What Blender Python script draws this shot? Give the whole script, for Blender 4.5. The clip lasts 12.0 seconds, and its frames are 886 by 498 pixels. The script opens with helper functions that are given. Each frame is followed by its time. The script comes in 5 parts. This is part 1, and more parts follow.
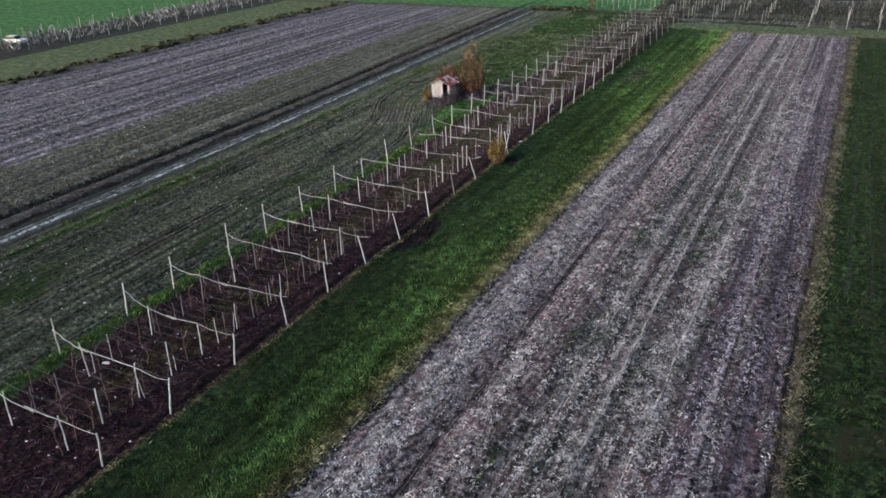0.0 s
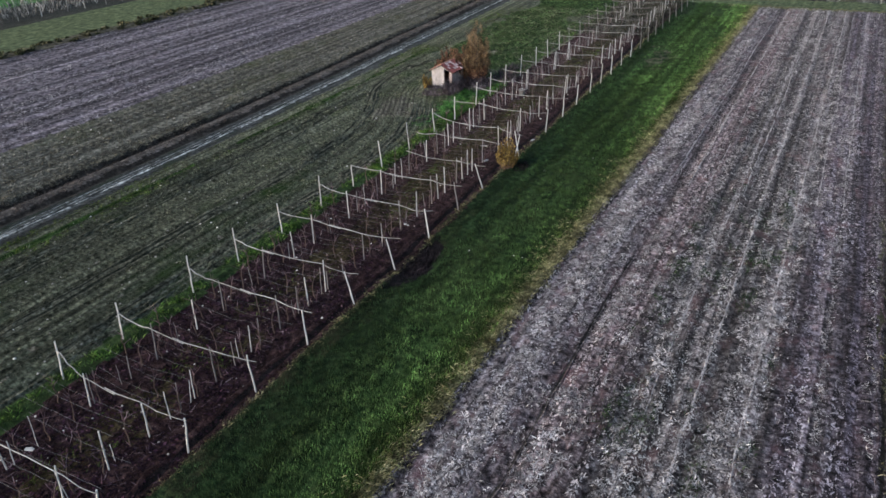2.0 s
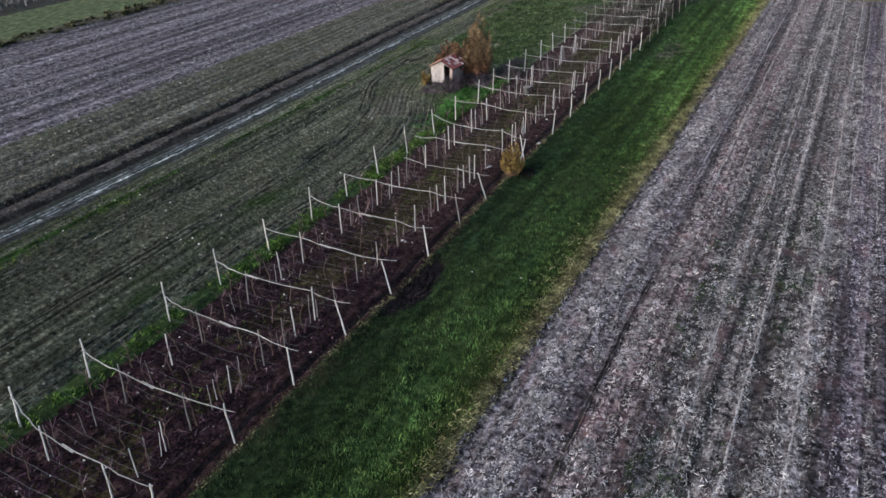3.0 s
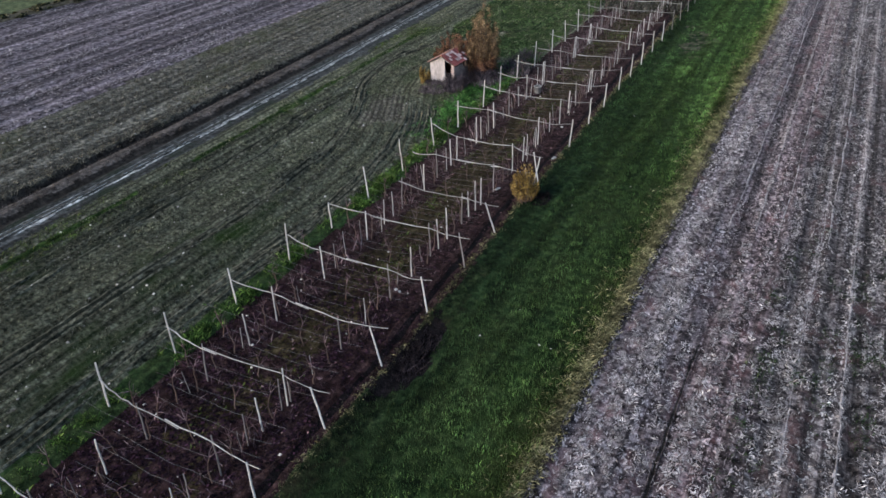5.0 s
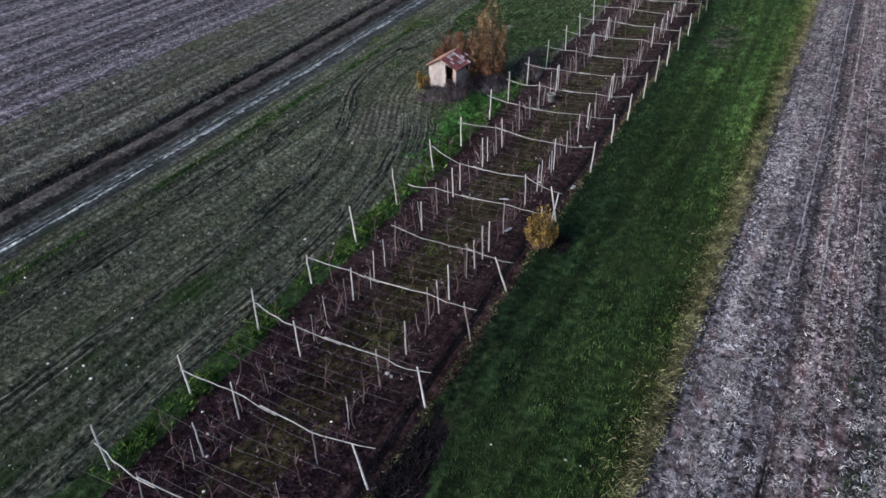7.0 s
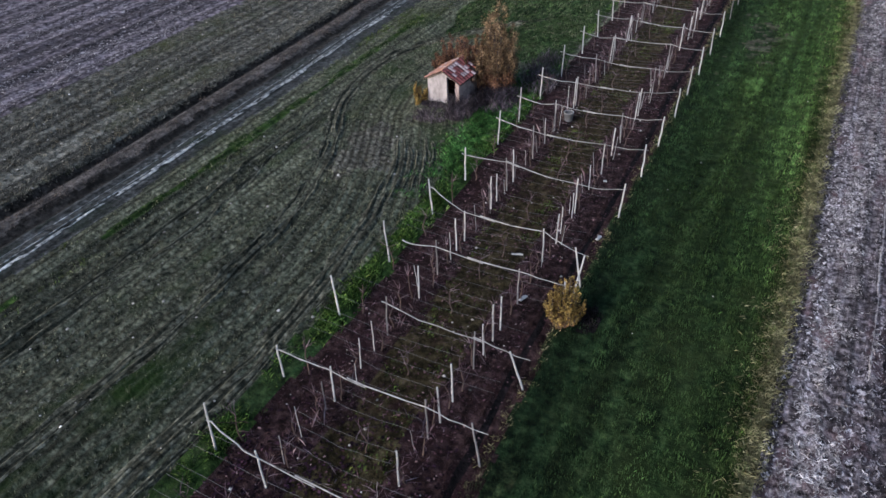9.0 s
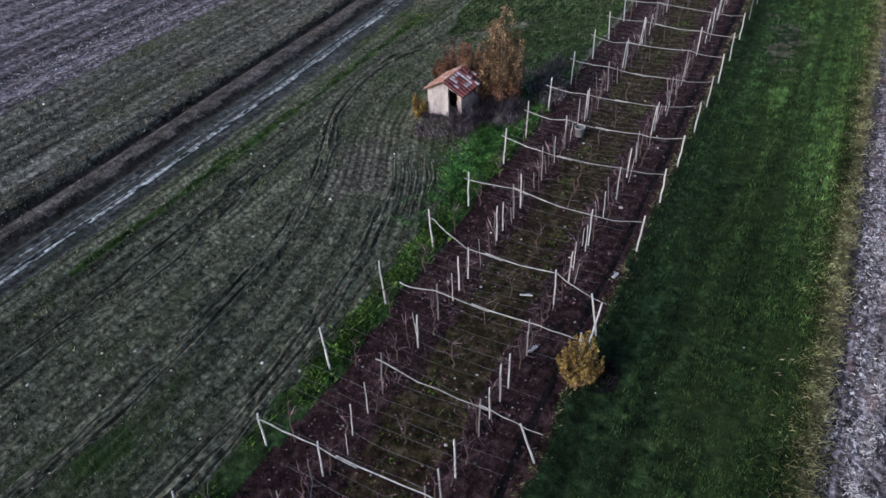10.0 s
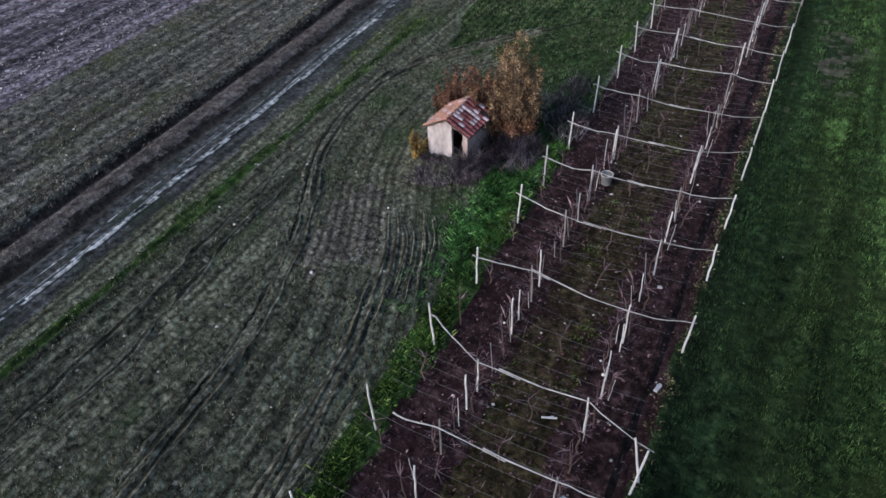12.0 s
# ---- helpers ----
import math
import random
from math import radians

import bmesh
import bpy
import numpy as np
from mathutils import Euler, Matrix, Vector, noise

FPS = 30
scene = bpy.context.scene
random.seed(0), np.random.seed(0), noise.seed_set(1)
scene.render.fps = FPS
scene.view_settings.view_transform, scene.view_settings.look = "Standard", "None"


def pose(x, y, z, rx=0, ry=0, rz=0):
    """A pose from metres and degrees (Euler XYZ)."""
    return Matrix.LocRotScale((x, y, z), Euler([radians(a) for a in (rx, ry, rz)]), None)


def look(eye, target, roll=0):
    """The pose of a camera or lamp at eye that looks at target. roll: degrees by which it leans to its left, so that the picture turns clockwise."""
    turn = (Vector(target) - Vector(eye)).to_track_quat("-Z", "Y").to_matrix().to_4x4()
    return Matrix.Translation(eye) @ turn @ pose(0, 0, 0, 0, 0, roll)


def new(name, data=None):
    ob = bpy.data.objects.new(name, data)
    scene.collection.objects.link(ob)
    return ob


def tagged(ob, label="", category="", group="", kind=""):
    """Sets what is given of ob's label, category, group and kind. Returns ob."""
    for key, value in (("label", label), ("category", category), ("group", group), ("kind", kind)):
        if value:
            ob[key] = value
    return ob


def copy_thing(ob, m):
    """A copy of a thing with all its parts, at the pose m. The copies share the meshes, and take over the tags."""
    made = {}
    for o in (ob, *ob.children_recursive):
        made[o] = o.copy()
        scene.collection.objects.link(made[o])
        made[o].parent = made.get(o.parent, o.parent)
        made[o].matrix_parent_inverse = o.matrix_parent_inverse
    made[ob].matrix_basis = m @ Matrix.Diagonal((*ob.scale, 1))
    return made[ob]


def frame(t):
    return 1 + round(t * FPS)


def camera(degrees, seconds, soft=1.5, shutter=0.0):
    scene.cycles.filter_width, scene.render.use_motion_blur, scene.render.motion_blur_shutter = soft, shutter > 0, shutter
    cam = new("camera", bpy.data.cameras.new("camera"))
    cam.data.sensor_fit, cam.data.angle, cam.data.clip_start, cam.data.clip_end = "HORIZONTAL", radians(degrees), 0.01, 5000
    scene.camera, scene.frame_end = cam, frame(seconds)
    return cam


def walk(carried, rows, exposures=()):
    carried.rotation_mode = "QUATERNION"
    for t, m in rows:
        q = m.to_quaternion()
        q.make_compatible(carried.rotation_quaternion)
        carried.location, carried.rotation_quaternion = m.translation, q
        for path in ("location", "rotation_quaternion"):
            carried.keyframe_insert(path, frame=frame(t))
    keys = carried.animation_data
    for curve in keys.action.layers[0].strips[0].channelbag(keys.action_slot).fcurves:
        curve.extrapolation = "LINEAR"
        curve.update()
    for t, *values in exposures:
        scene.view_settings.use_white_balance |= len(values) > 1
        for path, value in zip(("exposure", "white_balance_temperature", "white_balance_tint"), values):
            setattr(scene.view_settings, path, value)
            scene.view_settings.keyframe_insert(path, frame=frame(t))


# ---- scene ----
cam = camera(61.0, 12.0, 1.6)
PATH = [
    (0, (30.465, -5.324, 22.699), (29.6473, -3.7098, 21.8460), -1.83),
    (0.5, (29.382, -3.233, 22.741), (28.5688, -1.6282, 21.8675), -1.84),
    (1, (28.312, -1.156, 22.770), (27.5026, 0.4399, 21.8773), -1.85),
    (1.5, (27.253, 0.908, 22.789), (26.4476, 2.4955, 21.8769), -1.86),
    (2, (26.205, 2.961, 22.798), (25.4031, 4.5395, 21.8675), -1.87),
    (2.5, (25.166, 5.003, 22.798), (24.3682, 6.5727, 21.8505), -1.88),
    (3, (24.135, 7.034, 22.792), (23.3419, 8.5961, 21.8272), -1.89),
    (5, (20.084, 15.082, 22.730), (19.3071, 16.6096, 21.6999), -1.93),
    (5.5, (19.085, 17.078, 22.712), (18.3115, 18.5974, 21.6663), -1.94),
    (6, (18.088, 19.070, 22.697), (17.3196, 20.5807, 21.6348), -1.95),
    (6.5, (17.095, 21.059, 22.685), (16.3304, 22.5604, 21.6068), -1.96),
    (7, (16.103, 23.045, 22.677), (15.3431, 24.5374, 21.5836), -1.97),
    (9, (12.136, 30.985, 22.728), (11.3955, 32.4358, 21.5672), -2.01),
    (9.5, (11.140, 32.973, 22.768), (10.4048, 34.4123, 21.5891), -2.02),
    (10, (10.141, 34.965, 22.821), (9.4110, 36.3914, 21.6243), -2.03),
    (10.5, (9.137, 36.960, 22.890), (8.4131, 38.3739, 21.6741), -2.04),
    (11, (8.128, 38.961, 22.975), (7.4104, 40.3606, 21.7399), -2.05),
    (11.5, (7.113, 40.967, 23.078), (6.4019, 42.3523, 21.8232), -2.06),
    (12, (6.091, 42.981, 23.202), (5.3870, 44.3500, 21.9254), -2.07),
]
walk(cam, [(t, look(eye, target, roll)) for t, eye, target, roll in PATH], [(0.0, 1.22, 5780.0, 8.5), (12.0, 1.1, 5460.0, 15.0)])
SUN, SKY, SUN_TURN, SUN_HIGH = 1.5, 0.10, 205.0, 30.0

# ---- world, sun, exposure ----
world = bpy.data.worlds.new("dusk_sky")
scene.world = world
world.use_nodes = True
wn = world.node_tree.nodes
sky = wn.new("ShaderNodeTexSky")
sky.sky_type = "NISHITA"
sky.sun_disc = False
sky.sun_elevation = radians(14)
sky.sun_rotation = radians(SUN_TURN)
sky.air_density, sky.dust_density, sky.ozone_density = 1.2, 3.0, 1.0
wn["Background"].inputs["Strength"].default_value = SKY
world.node_tree.links.new(sky.outputs[0], wn["Background"].inputs["Color"])
sun = new("sun", bpy.data.lights.new("sun", "SUN"))
sun.data.energy, sun.data.angle, sun.data.color = SUN, radians(16), (1.0, 0.94, 0.88)
sun.matrix_world = look((0, 0, 60), (-math.sin(radians(SUN_TURN)) * 50, -math.cos(radians(SUN_TURN)) * 50, 60 - 50 * math.tan(radians(SUN_HIGH))))


# ---- numbers for uneven ground ----
def lattice(i, j, seed):
    h = np.sin(i * 127.1 + j * 311.7 + seed * 74.7) * 43758.5453
    return h - np.floor(h)


def value_noise(x, y, seed=0):
    i, j = np.floor(x), np.floor(y)
    a, b = x - i, y - j
    a, b = a * a * (3 - 2 * a), b * b * (3 - 2 * b)
    low = lattice(i, j, seed) * (1 - a) + lattice(i + 1, j, seed) * a
    high = lattice(i, j + 1, seed) * (1 - a) + lattice(i + 1, j + 1, seed) * a
    return low * (1 - b) + high * b


def fbm(x, y, seed=0, octaves=3):
    out, amp, total = 0.0, 1.0, 0.0
    for k in range(octaves):
        out = out + amp * value_noise(x * 2 ** k, y * 2 ** k, seed + k)
        total += amp
        amp *= 0.5
    return out / total


def skew(u):
    """How far the right-hand field's edges drift per metre along the strip."""
    return 0.026 * np.clip((u - 6.0) / 7.0, 0, 1)


def drift(u, v):
    """The farm track and its ditch bear away from the strip beyond the bend."""
    return np.interp(u, (-62.0, -39.0, -28.0, -22.0, -18.5), (0.0, -0.016, -0.032, -0.032, 0.0)) * np.clip(v - 60.0, 0, 90)


def to_x(u, v):
    return u + skew(u) * (v - 14.0) + drift(u, v)


def turn_line(v):
    """Where the tractor swung round the hut at the end of its run."""
    return np.interp(v, (0, 50, 55, 60.4, 66.2, 72.6, 76.5, 82, 86.2, 91, 96.5, 112), (-11.7, -11.5, -11.7, -12.4, -14.3, -17.2, -18.2, -18.4, -16.9, -13.5, -8.6, 2.0))


def row_at(u, v):
    """The drill row of a place in the stubble: rows inside the turn follow its bend."""
    at = turn_line(v)
    return np.where((u > at) & (v > 50), u - at - 11.7, u)


def between(a, lo, hi, soft):
    return np.clip((a - lo) / soft + 0.5, 0, 1) * np.clip((hi - a) / soft + 0.5, 0, 1)


DRILL = 0.5


def height(u, v):
    """The ground's height at u across and v along."""
    u, v = np.asarray(u, float), np.asarray(v, float)
    z = 0.10 * (fbm(u / 9, v / 14, 3) - 0.5)
    # ploughed field: low ridges and clods
    a = between(u, 13.4, 31.1, 0.5)
    z = z + a * (0.035 * np.sin(u * 2 * math.pi / 0.78 + 1.5 * fbm(u / 3, v / 25, 5)) + 0.13 * (fbm(u / 0.45, v / 0.6, 9) - 0.5) - 0.03)
    for at, deep, wide in ((17.3, 0.12, 0.22), (20.7, 0.10, 0.3), (22.6, 0.07, 0.2), (24.0, 0.09, 0.25), (26.4, 0.06, 0.2), (30.1, 0.07, 0.3)):
        z = z - a * deep * np.exp(-((u - at - 0.25 * (fbm(v / 18, at + 0 * v, 2) - 0.5)) / wide) ** 2)
    z = z - 0.18 * np.exp(-((u - 31.35) / 0.25) ** 2) + 0.12 * np.exp(-((u - 31.9) / 0.4) ** 2)
    # dry grass bank at the field's edge
    z = z + 0.10 * np.exp(-((u - 12.9) / 0.5) ** 2) - 0.06 * np.exp(-((u - 13.6) / 0.2) ** 2)
    # vineyard soil with its small bank to the grass
    s = between(u, -4.0, 5.0, 0.4)
    z = z + s * (0.10 * (fbm(u / 0.5, v / 0.5, 12) - 0.5) - 0.06)
    z = z + 0.08 * np.exp(-((u + 4.6) / 0.45) ** 2) - 0.10 * np.exp(-((u - 4.55) / 0.3) ** 2) + 0.05 * np.exp(-((u - 5.2) / 0.25) ** 2)
    z = z - 0.6 * np.exp(-((u - 5.8) / 1.0) ** 2 - ((v - 39.8) / 2.9) ** 2)
    # grass
    g = between(u, 5.2, 12.8, 0.6) + between(u, 33.4, 60, 0.6)
    z = z + g * 0.08 * (fbm(u / 0.7, v / 0.7, 21) - 0.5)
    # stubble field, drilled along the strip
    f = between(u, -21.0, -5.3, 0.6)
    z = z + f * (0.06 * np.sin(row_at(u, v) * 2 * math.pi / DRILL) * (0.3 + 1.3 * fbm(u / 3, v / 5, 32)) + 0.13 * (fbm(u / 0.5, v / 0.75, 31) - 0.5))
    for at in (-8.6, -10.3, -14.0):
        z = z - f * 0.03 * np.exp(-((u - at - 0.3 * (fbm(v / 22, at + 0 * v, 6) - 0.5)) / 0.16) ** 2)
    # track, ditch and its banks
    z = z + 0.06 * np.exp(-((u + 22.7) / 0.25) ** 2) - 0.08 * np.exp(-((u + 23.7) / 0.3) ** 2)
    w = 0.3 * (fbm(v / 4, 0 * v + 2.0, 8) - 0.5)
    z = z - 0.32 * np.exp(-((u + 27.05 + w) / 0.35) ** 2) + 0.18 * np.exp(-((u + 25.7 + w) / 0.7) ** 2) - 0.2 * np.exp(-((u + 24.6 + w) / 0.35) ** 2) + 0.15 * np.exp(-((u + 27.9 + w) / 0.4) ** 2)
    z = z + 0.62 * np.exp(-((u + 9.3) / 3.0) ** 2 - ((v - 75.7) / 3.0) ** 2)
    # rough pasture and the second ploughed field
    z = z + between(u, -38.5, -27.5, 0.8) * 0.10 * (fbm(u / 0.8, v / 1.2, 41) - 0.5)
    b = between(u, -71.5, -38.7, 0.8)
    z = z + b * (0.07 * np.sin(u * 2 * math.pi / 2.2 + 2.0 * fbm(u / 6, v / 40, 44)) + 0.2 * (fbm(u / 0.9, v / 1.4, 45) - 0.5))
    z = z + 0.5 * np.exp(-((u + 73.5) / 1.4) ** 2) * fbm(u / 3, v / 5, 47)
    return z


def ground_at(u, v):
    return float(height(np.array([u]), np.array([v]))[0])


def place(u, v, sink=0.0):
    return Vector((float(to_x(np.float64(u), np.float64(v))), v, ground_at(u, v) - sink))


# ---- materials ----
def material(name):
    m = bpy.data.materials.new(name)
    m.use_nodes = True
    return m, m.node_tree, m.node_tree.nodes["Principled BSDF"]


def node(tree, kind, **values):
    n = tree.nodes.new(kind)
    for key, value in values.items():
        if key == "operation":
            n.operation = value
        elif key == "blend":
            n.blend_type = value
        elif key == "dtype":
            n.data_type = value
        else:
            n.inputs[key.replace("_", " ")].default_value = value
    return n


def coords(tree, scale, field=False):
    where = tree.nodes.new("ShaderNodeTexCoord")
    mapping = tree.nodes.new("ShaderNodeMapping")
    mapping.inputs["Scale"].default_value = scale
    tree.links.new(where.outputs["UV" if field else "Object"], mapping.inputs["Vector"])
    return mapping.outputs[0]


def noise_of(tree, scale, detail=4.0, rough=0.6, stretch=(1, 1, 1), warp=0.0, field=False):
    n = node(tree, "ShaderNodeTexNoise", Scale=scale, Detail=detail, Roughness=rough, Distortion=warp)
    tree.links.new(coords(tree, stretch, field), n.inputs["Vector"])
    return n.outputs["Fac"]


def ramp(tree, source, stops):
    r = tree.nodes.new("ShaderNodeValToRGB")
    e = r.color_ramp.elements
    while len(e) < len(stops):
        e.new(0.5)
    for item, (at, c) in zip(e, stops):
        item.position = at
        item.color = (*c, 1) if isinstance(c, tuple) else (c, c, c, 1)
    tree.links.new(source, r.inputs["Fac"])
    return r.outputs["Color"]


def mix(tree, factor, one, two, blend="MIX"):
    m = tree.nodes.new("ShaderNodeMix")
    m.data_type, m.blend_type = "RGBA", blend
    for slot, value in ((0, factor), (6, one), (7, two)):
        if isinstance(value, (int, float)):
            m.inputs[slot].default_value = value
        elif isinstance(value, tuple):
            m.inputs[slot].default_value = (*value, 1)
        else:
            tree.links.new(value, m.inputs[slot])
    return m.outputs[2]


def relief(tree, bsdf, source, strength, distance):
    b = node(tree, "ShaderNodeBump", Strength=strength, Distance=distance)
    tree.links.new(source, b.inputs["Height"])
    tree.links.new(b.outputs[0], bsdf.inputs["Normal"])


def across(tree, lo, hi, stops, sway=0.5, along=()):
    """A tone that changes with the place across the strips, its borders swaying a little, and with the place along them."""
    split = tree.nodes.new("ShaderNodeSeparateXYZ")
    tree.links.new(coords(tree, (1, 1, 1)), split.inputs[0])

    def calc(kind, one, two, clamp=False):
        n = tree.nodes.new("ShaderNodeMath")
        n.operation, n.use_clamp = kind, clamp
        for slot, value in enumerate((one, two)):
            if isinstance(value, (int, float)):
                n.inputs[slot].default_value = value
            else:
                tree.links.new(value, n.inputs[slot])
        return n.outputs[0]

    x, y = split.outputs[0], split.outputs[1]
    lean = calc("MULTIPLY", calc("MULTIPLY", calc("SUBTRACT", y, 14.0), 0.026), calc("MULTIPLY", calc("SUBTRACT", x, 6.0), 1 / 7.0, True))
    wander = calc("MULTIPLY", calc("SUBTRACT", noise_of(tree, 0.35, 3, 0.6, (1.0, 0.35, 1)), 0.5), 2 * sway)
    u = calc("ADD", calc("SUBTRACT", x, lean), wander)
    tone = ramp(tree, calc("MULTIPLY", calc("SUBTRACT", u, lo), 1.0 / (hi - lo), True), [((at - lo) / (hi - lo), c) for at, c in stops])
    if along:
        v = calc("ADD", y, calc("MULTIPLY", calc("SUBTRACT", noise_of(tree, 0.3, 4, 0.6), 0.5), 24.0))
        tone = mix(tree, 1.0, tone, ramp(tree, calc("MULTIPLY", v, 0.01, True), [(at / 100, c) for at, c in along]), "MULTIPLY")
    return tone


def earth(name, dark, mid, light, fine=6.0, streak=(4.0, 0.12), patch=0.25, patch_colour=None, patch_at=(0.5, 0.65), fleck=None, fleck_at=0.63, fleck_scale=9.0, contrast=0.0, lines=0.6, bump=0.7, streak_stops=(0.35, 0.65), wide=None, field=False, sheen=0.03, clump=0.65, tone=None, rows=0.0, gloss=0.08):
    """Field surface: fine grain, streaks along the working direction, patches and light flecks."""
    m, tree, bsdf = material(name)
    grain = noise_of(tree, fine, 6, 0.7)
    base = ramp(tree, grain, ((0.34 + contrast, tuple(0.6 * c for c in dark)), (0.5, mid), (0.68 - contrast, light)))
    band = noise_of(tree, 1.0, 4, 0.6, (streak[0], streak[1], 1), 0.0, field)
    shade = ramp(tree, band, ((streak_stops[0], 0.27), (streak_stops[1], 1.0)))
    colour = mix(tree, lines, base, shade, "MULTIPLY")
    if wide:
        broad = noise_of(tree, 1.0, 3, 0.55, (wide[0], wide[1], 1), 0.0, field)
        colour = mix(tree, 0.8, colour, ramp(tree, broad, ((0.36, wide[2]), (0.62, wide[3]))), "MULTIPLY")
    clumps = noise_of(tree, 1.3, 5, 0.68, (1.0, 0.55, 1))
    colour = mix(tree, clump, colour, ramp(tree, clumps, ((0.37, 0.22), (0.5, 0.85), (0.64, 1.75))), "MULTIPLY")
    if rows:
        wave = node(tree, "ShaderNodeTexWave", Scale=math.pi / 10 / DRILL, Distortion=0.9, Detail=3.0)
        wave.inputs["Detail Scale"].default_value = 2.5
        wave.inputs["Detail Roughness"].default_value = 0.65
        tree.links.new(coords(tree, (1, 0.12, 1), True), wave.inputs["Vector"])
        drilled = ramp(tree, wave.outputs["Fac"], ((0.1, 0.42), (0.5, 0.95), (0.9, 1.5)))
        colour = mix(tree, rows, colour, drilled, "MULTIPLY")
    if patch_colour:
        spots = ramp(tree, noise_of(tree, patch, 5, 0.65, (1.6, 0.8, 1)), ((patch_at[0], 0.0), (patch_at[1], 1.0)))
        tinted = mix(tree, 0.55, patch_colour, mix(tree, 1.0, base, patch_colour, "OVERLAY"))
        colour = mix(tree, spots, colour, tinted)
    if fleck:
        pieces = ramp(tree, noise_of(tree, fleck_scale, 3, 0.75, (1.5, 0.9, 1), 1.2), ((fleck_at, 0.0), (fleck_at + 0.06, 1.0)))
        many = ramp(tree, noise_of(tree, 0.5, 3, 0.6, (2.2, 0.12, 1), 0.0, field), ((0.42, 0.08), (0.6, 1.0)))
        colour = mix(tree, mix(tree, 1.0, pieces, many, "MULTIPLY"), colour, fleck)
    if tone:
        colour = mix(tree, 1.0, colour, across(tree, *tone), "MULTIPLY")
    tree.links.new(colour, bsdf.inputs["Base Color"])
    bsdf.inputs["Roughness"].default_value = 0.95
    bsdf.inputs["Specular IOR Level"].default_value = gloss
    bsdf.inputs["Sheen Weight"].default_value = sheen
    bsdf.inputs["Sheen Roughness"].default_value = 0.3
    bsdf.inputs["Sheen Tint"].default_value = (*[min(1.0, c / max(light)) for c in light], 1)
    relief(tree, bsdf, noise_of(tree, fine * 0.9, 5, 0.7), bump, 0.2)
    return m


def leafy(name, dark, light, tip=None, rough=0.8, tone=None):
    """Blades, leaves and twigs: each piece has its own shade."""
    m, tree, bsdf = material(name)
    geo = tree.nodes.new("ShaderNodeNewGeometry")
    stops = ((0.0, dark), (0.75, light), (1.0, tip or light))
    colour = ramp(tree, geo.outputs["Random Per Island"], stops)
    broad = ramp(tree, noise_of(tree, 0.35, 3, 0.6), ((0.3, 0.45), (0.7, 1.25)))
    near = ramp(tree, noise_of(tree, 1.4, 4, 0.65), ((0.36, 0.4), (0.62, 1.35)))
    broad = mix(tree, 1.0, broad, near, "MULTIPLY")
    if tone:
        broad = mix(tree, 1.0, broad, across(tree, *tone), "MULTIPLY")
        broad = mix(tree, 0.85, broad, ramp(tree, noise_of(tree, 1.0, 4, 0.6, (1.1, 0.035, 1)), ((0.36, 0.3), (0.5, 0.95), (0.64, 1.6))), "MULTIPLY")
    tree.links.new(mix(tree, 1.0, colour, broad, "MULTIPLY"), bsdf.inputs["Base Color"])
    bsdf.inputs["Roughness"].default_value = rough
    bsdf.inputs["Specular IOR Level"].default_value = 0.06
    return m


def weathered(name, dark, light, scale=5.0, stretch=(1, 1, 0.15), rough=0.8, bump=0.3, own=0.35):
    """Wood, plaster, concrete: grain and stains, with a shade of its own for each object."""
    m, tree, bsdf = material(name)
    base = ramp(tree, noise_of(tree, scale, 6, 0.7, stretch), ((0.3, dark), (0.68, light)))
    info = tree.nodes.new("ShaderNodeObjectInfo")
    each = ramp(tree, info.outputs["Random"], ((0.0, 1.0 - own), (1.0, 1.0)))
    stain = ramp(tree, noise_of(tree, 1.3, 4, 0.6), ((0.3, 0.6), (0.6, 1.0)))
    tree.links.new(mix(tree, 0.7, mix(tree, 1.0, base, each, "MULTIPLY"), stain, "MULTIPLY"), bsdf.inputs["Base Color"])
    bsdf.inputs["Roughness"].default_value = rough
    bsdf.inputs["Specular IOR Level"].default_value = 0.2
    relief(tree, bsdf, noise_of(tree, scale * 3, 5, 0.7, stretch), bump, 0.02)
    return m


# how the ploughed field changes across its width: straw-pale runs, reddish runs, dark wheelings
PLOUGH_TONE = (13.0, 31.6, ((13.1, (0.72, 0.70, 0.78)), (13.9, (1.15, 1.14, 1.15)), (15.0, (1.38, 1.36, 1.36)), (15.9, (0.85, 0.85, 0.88)), (16.8, (0.72, 0.70, 0.74)), (17.3, (0.66, 0.62, 0.63)), (17.8, (1.15, 1.04, 1.02)), (19.0, (1.22, 1.06, 1.06)), (20.0, (0.92, 0.87, 0.87)), (20.7, (0.48, 0.50, 0.50)), (21.5, (1.05, 1.05, 1.0)), (22.4, (0.70, 0.72, 0.70)), (23.4, (1.30, 1.30, 1.25)), (24.0, (0.58, 0.60, 0.58)), (25.0, (1.10, 1.08, 1.04)), (25.8, (1.20, 1.2, 1.16)), (26.5, (0.72, 0.72, 0.72)), (27.4, (0.78, 0.74, 0.85)), (28.7, (1.02, 1.0, 1.06)), (29.8, (0.62, 0.58, 0.68)), (30.8, (0.66, 0.62, 0.70)), (31.4, (0.4, 0.4, 0.4))), 0.22)
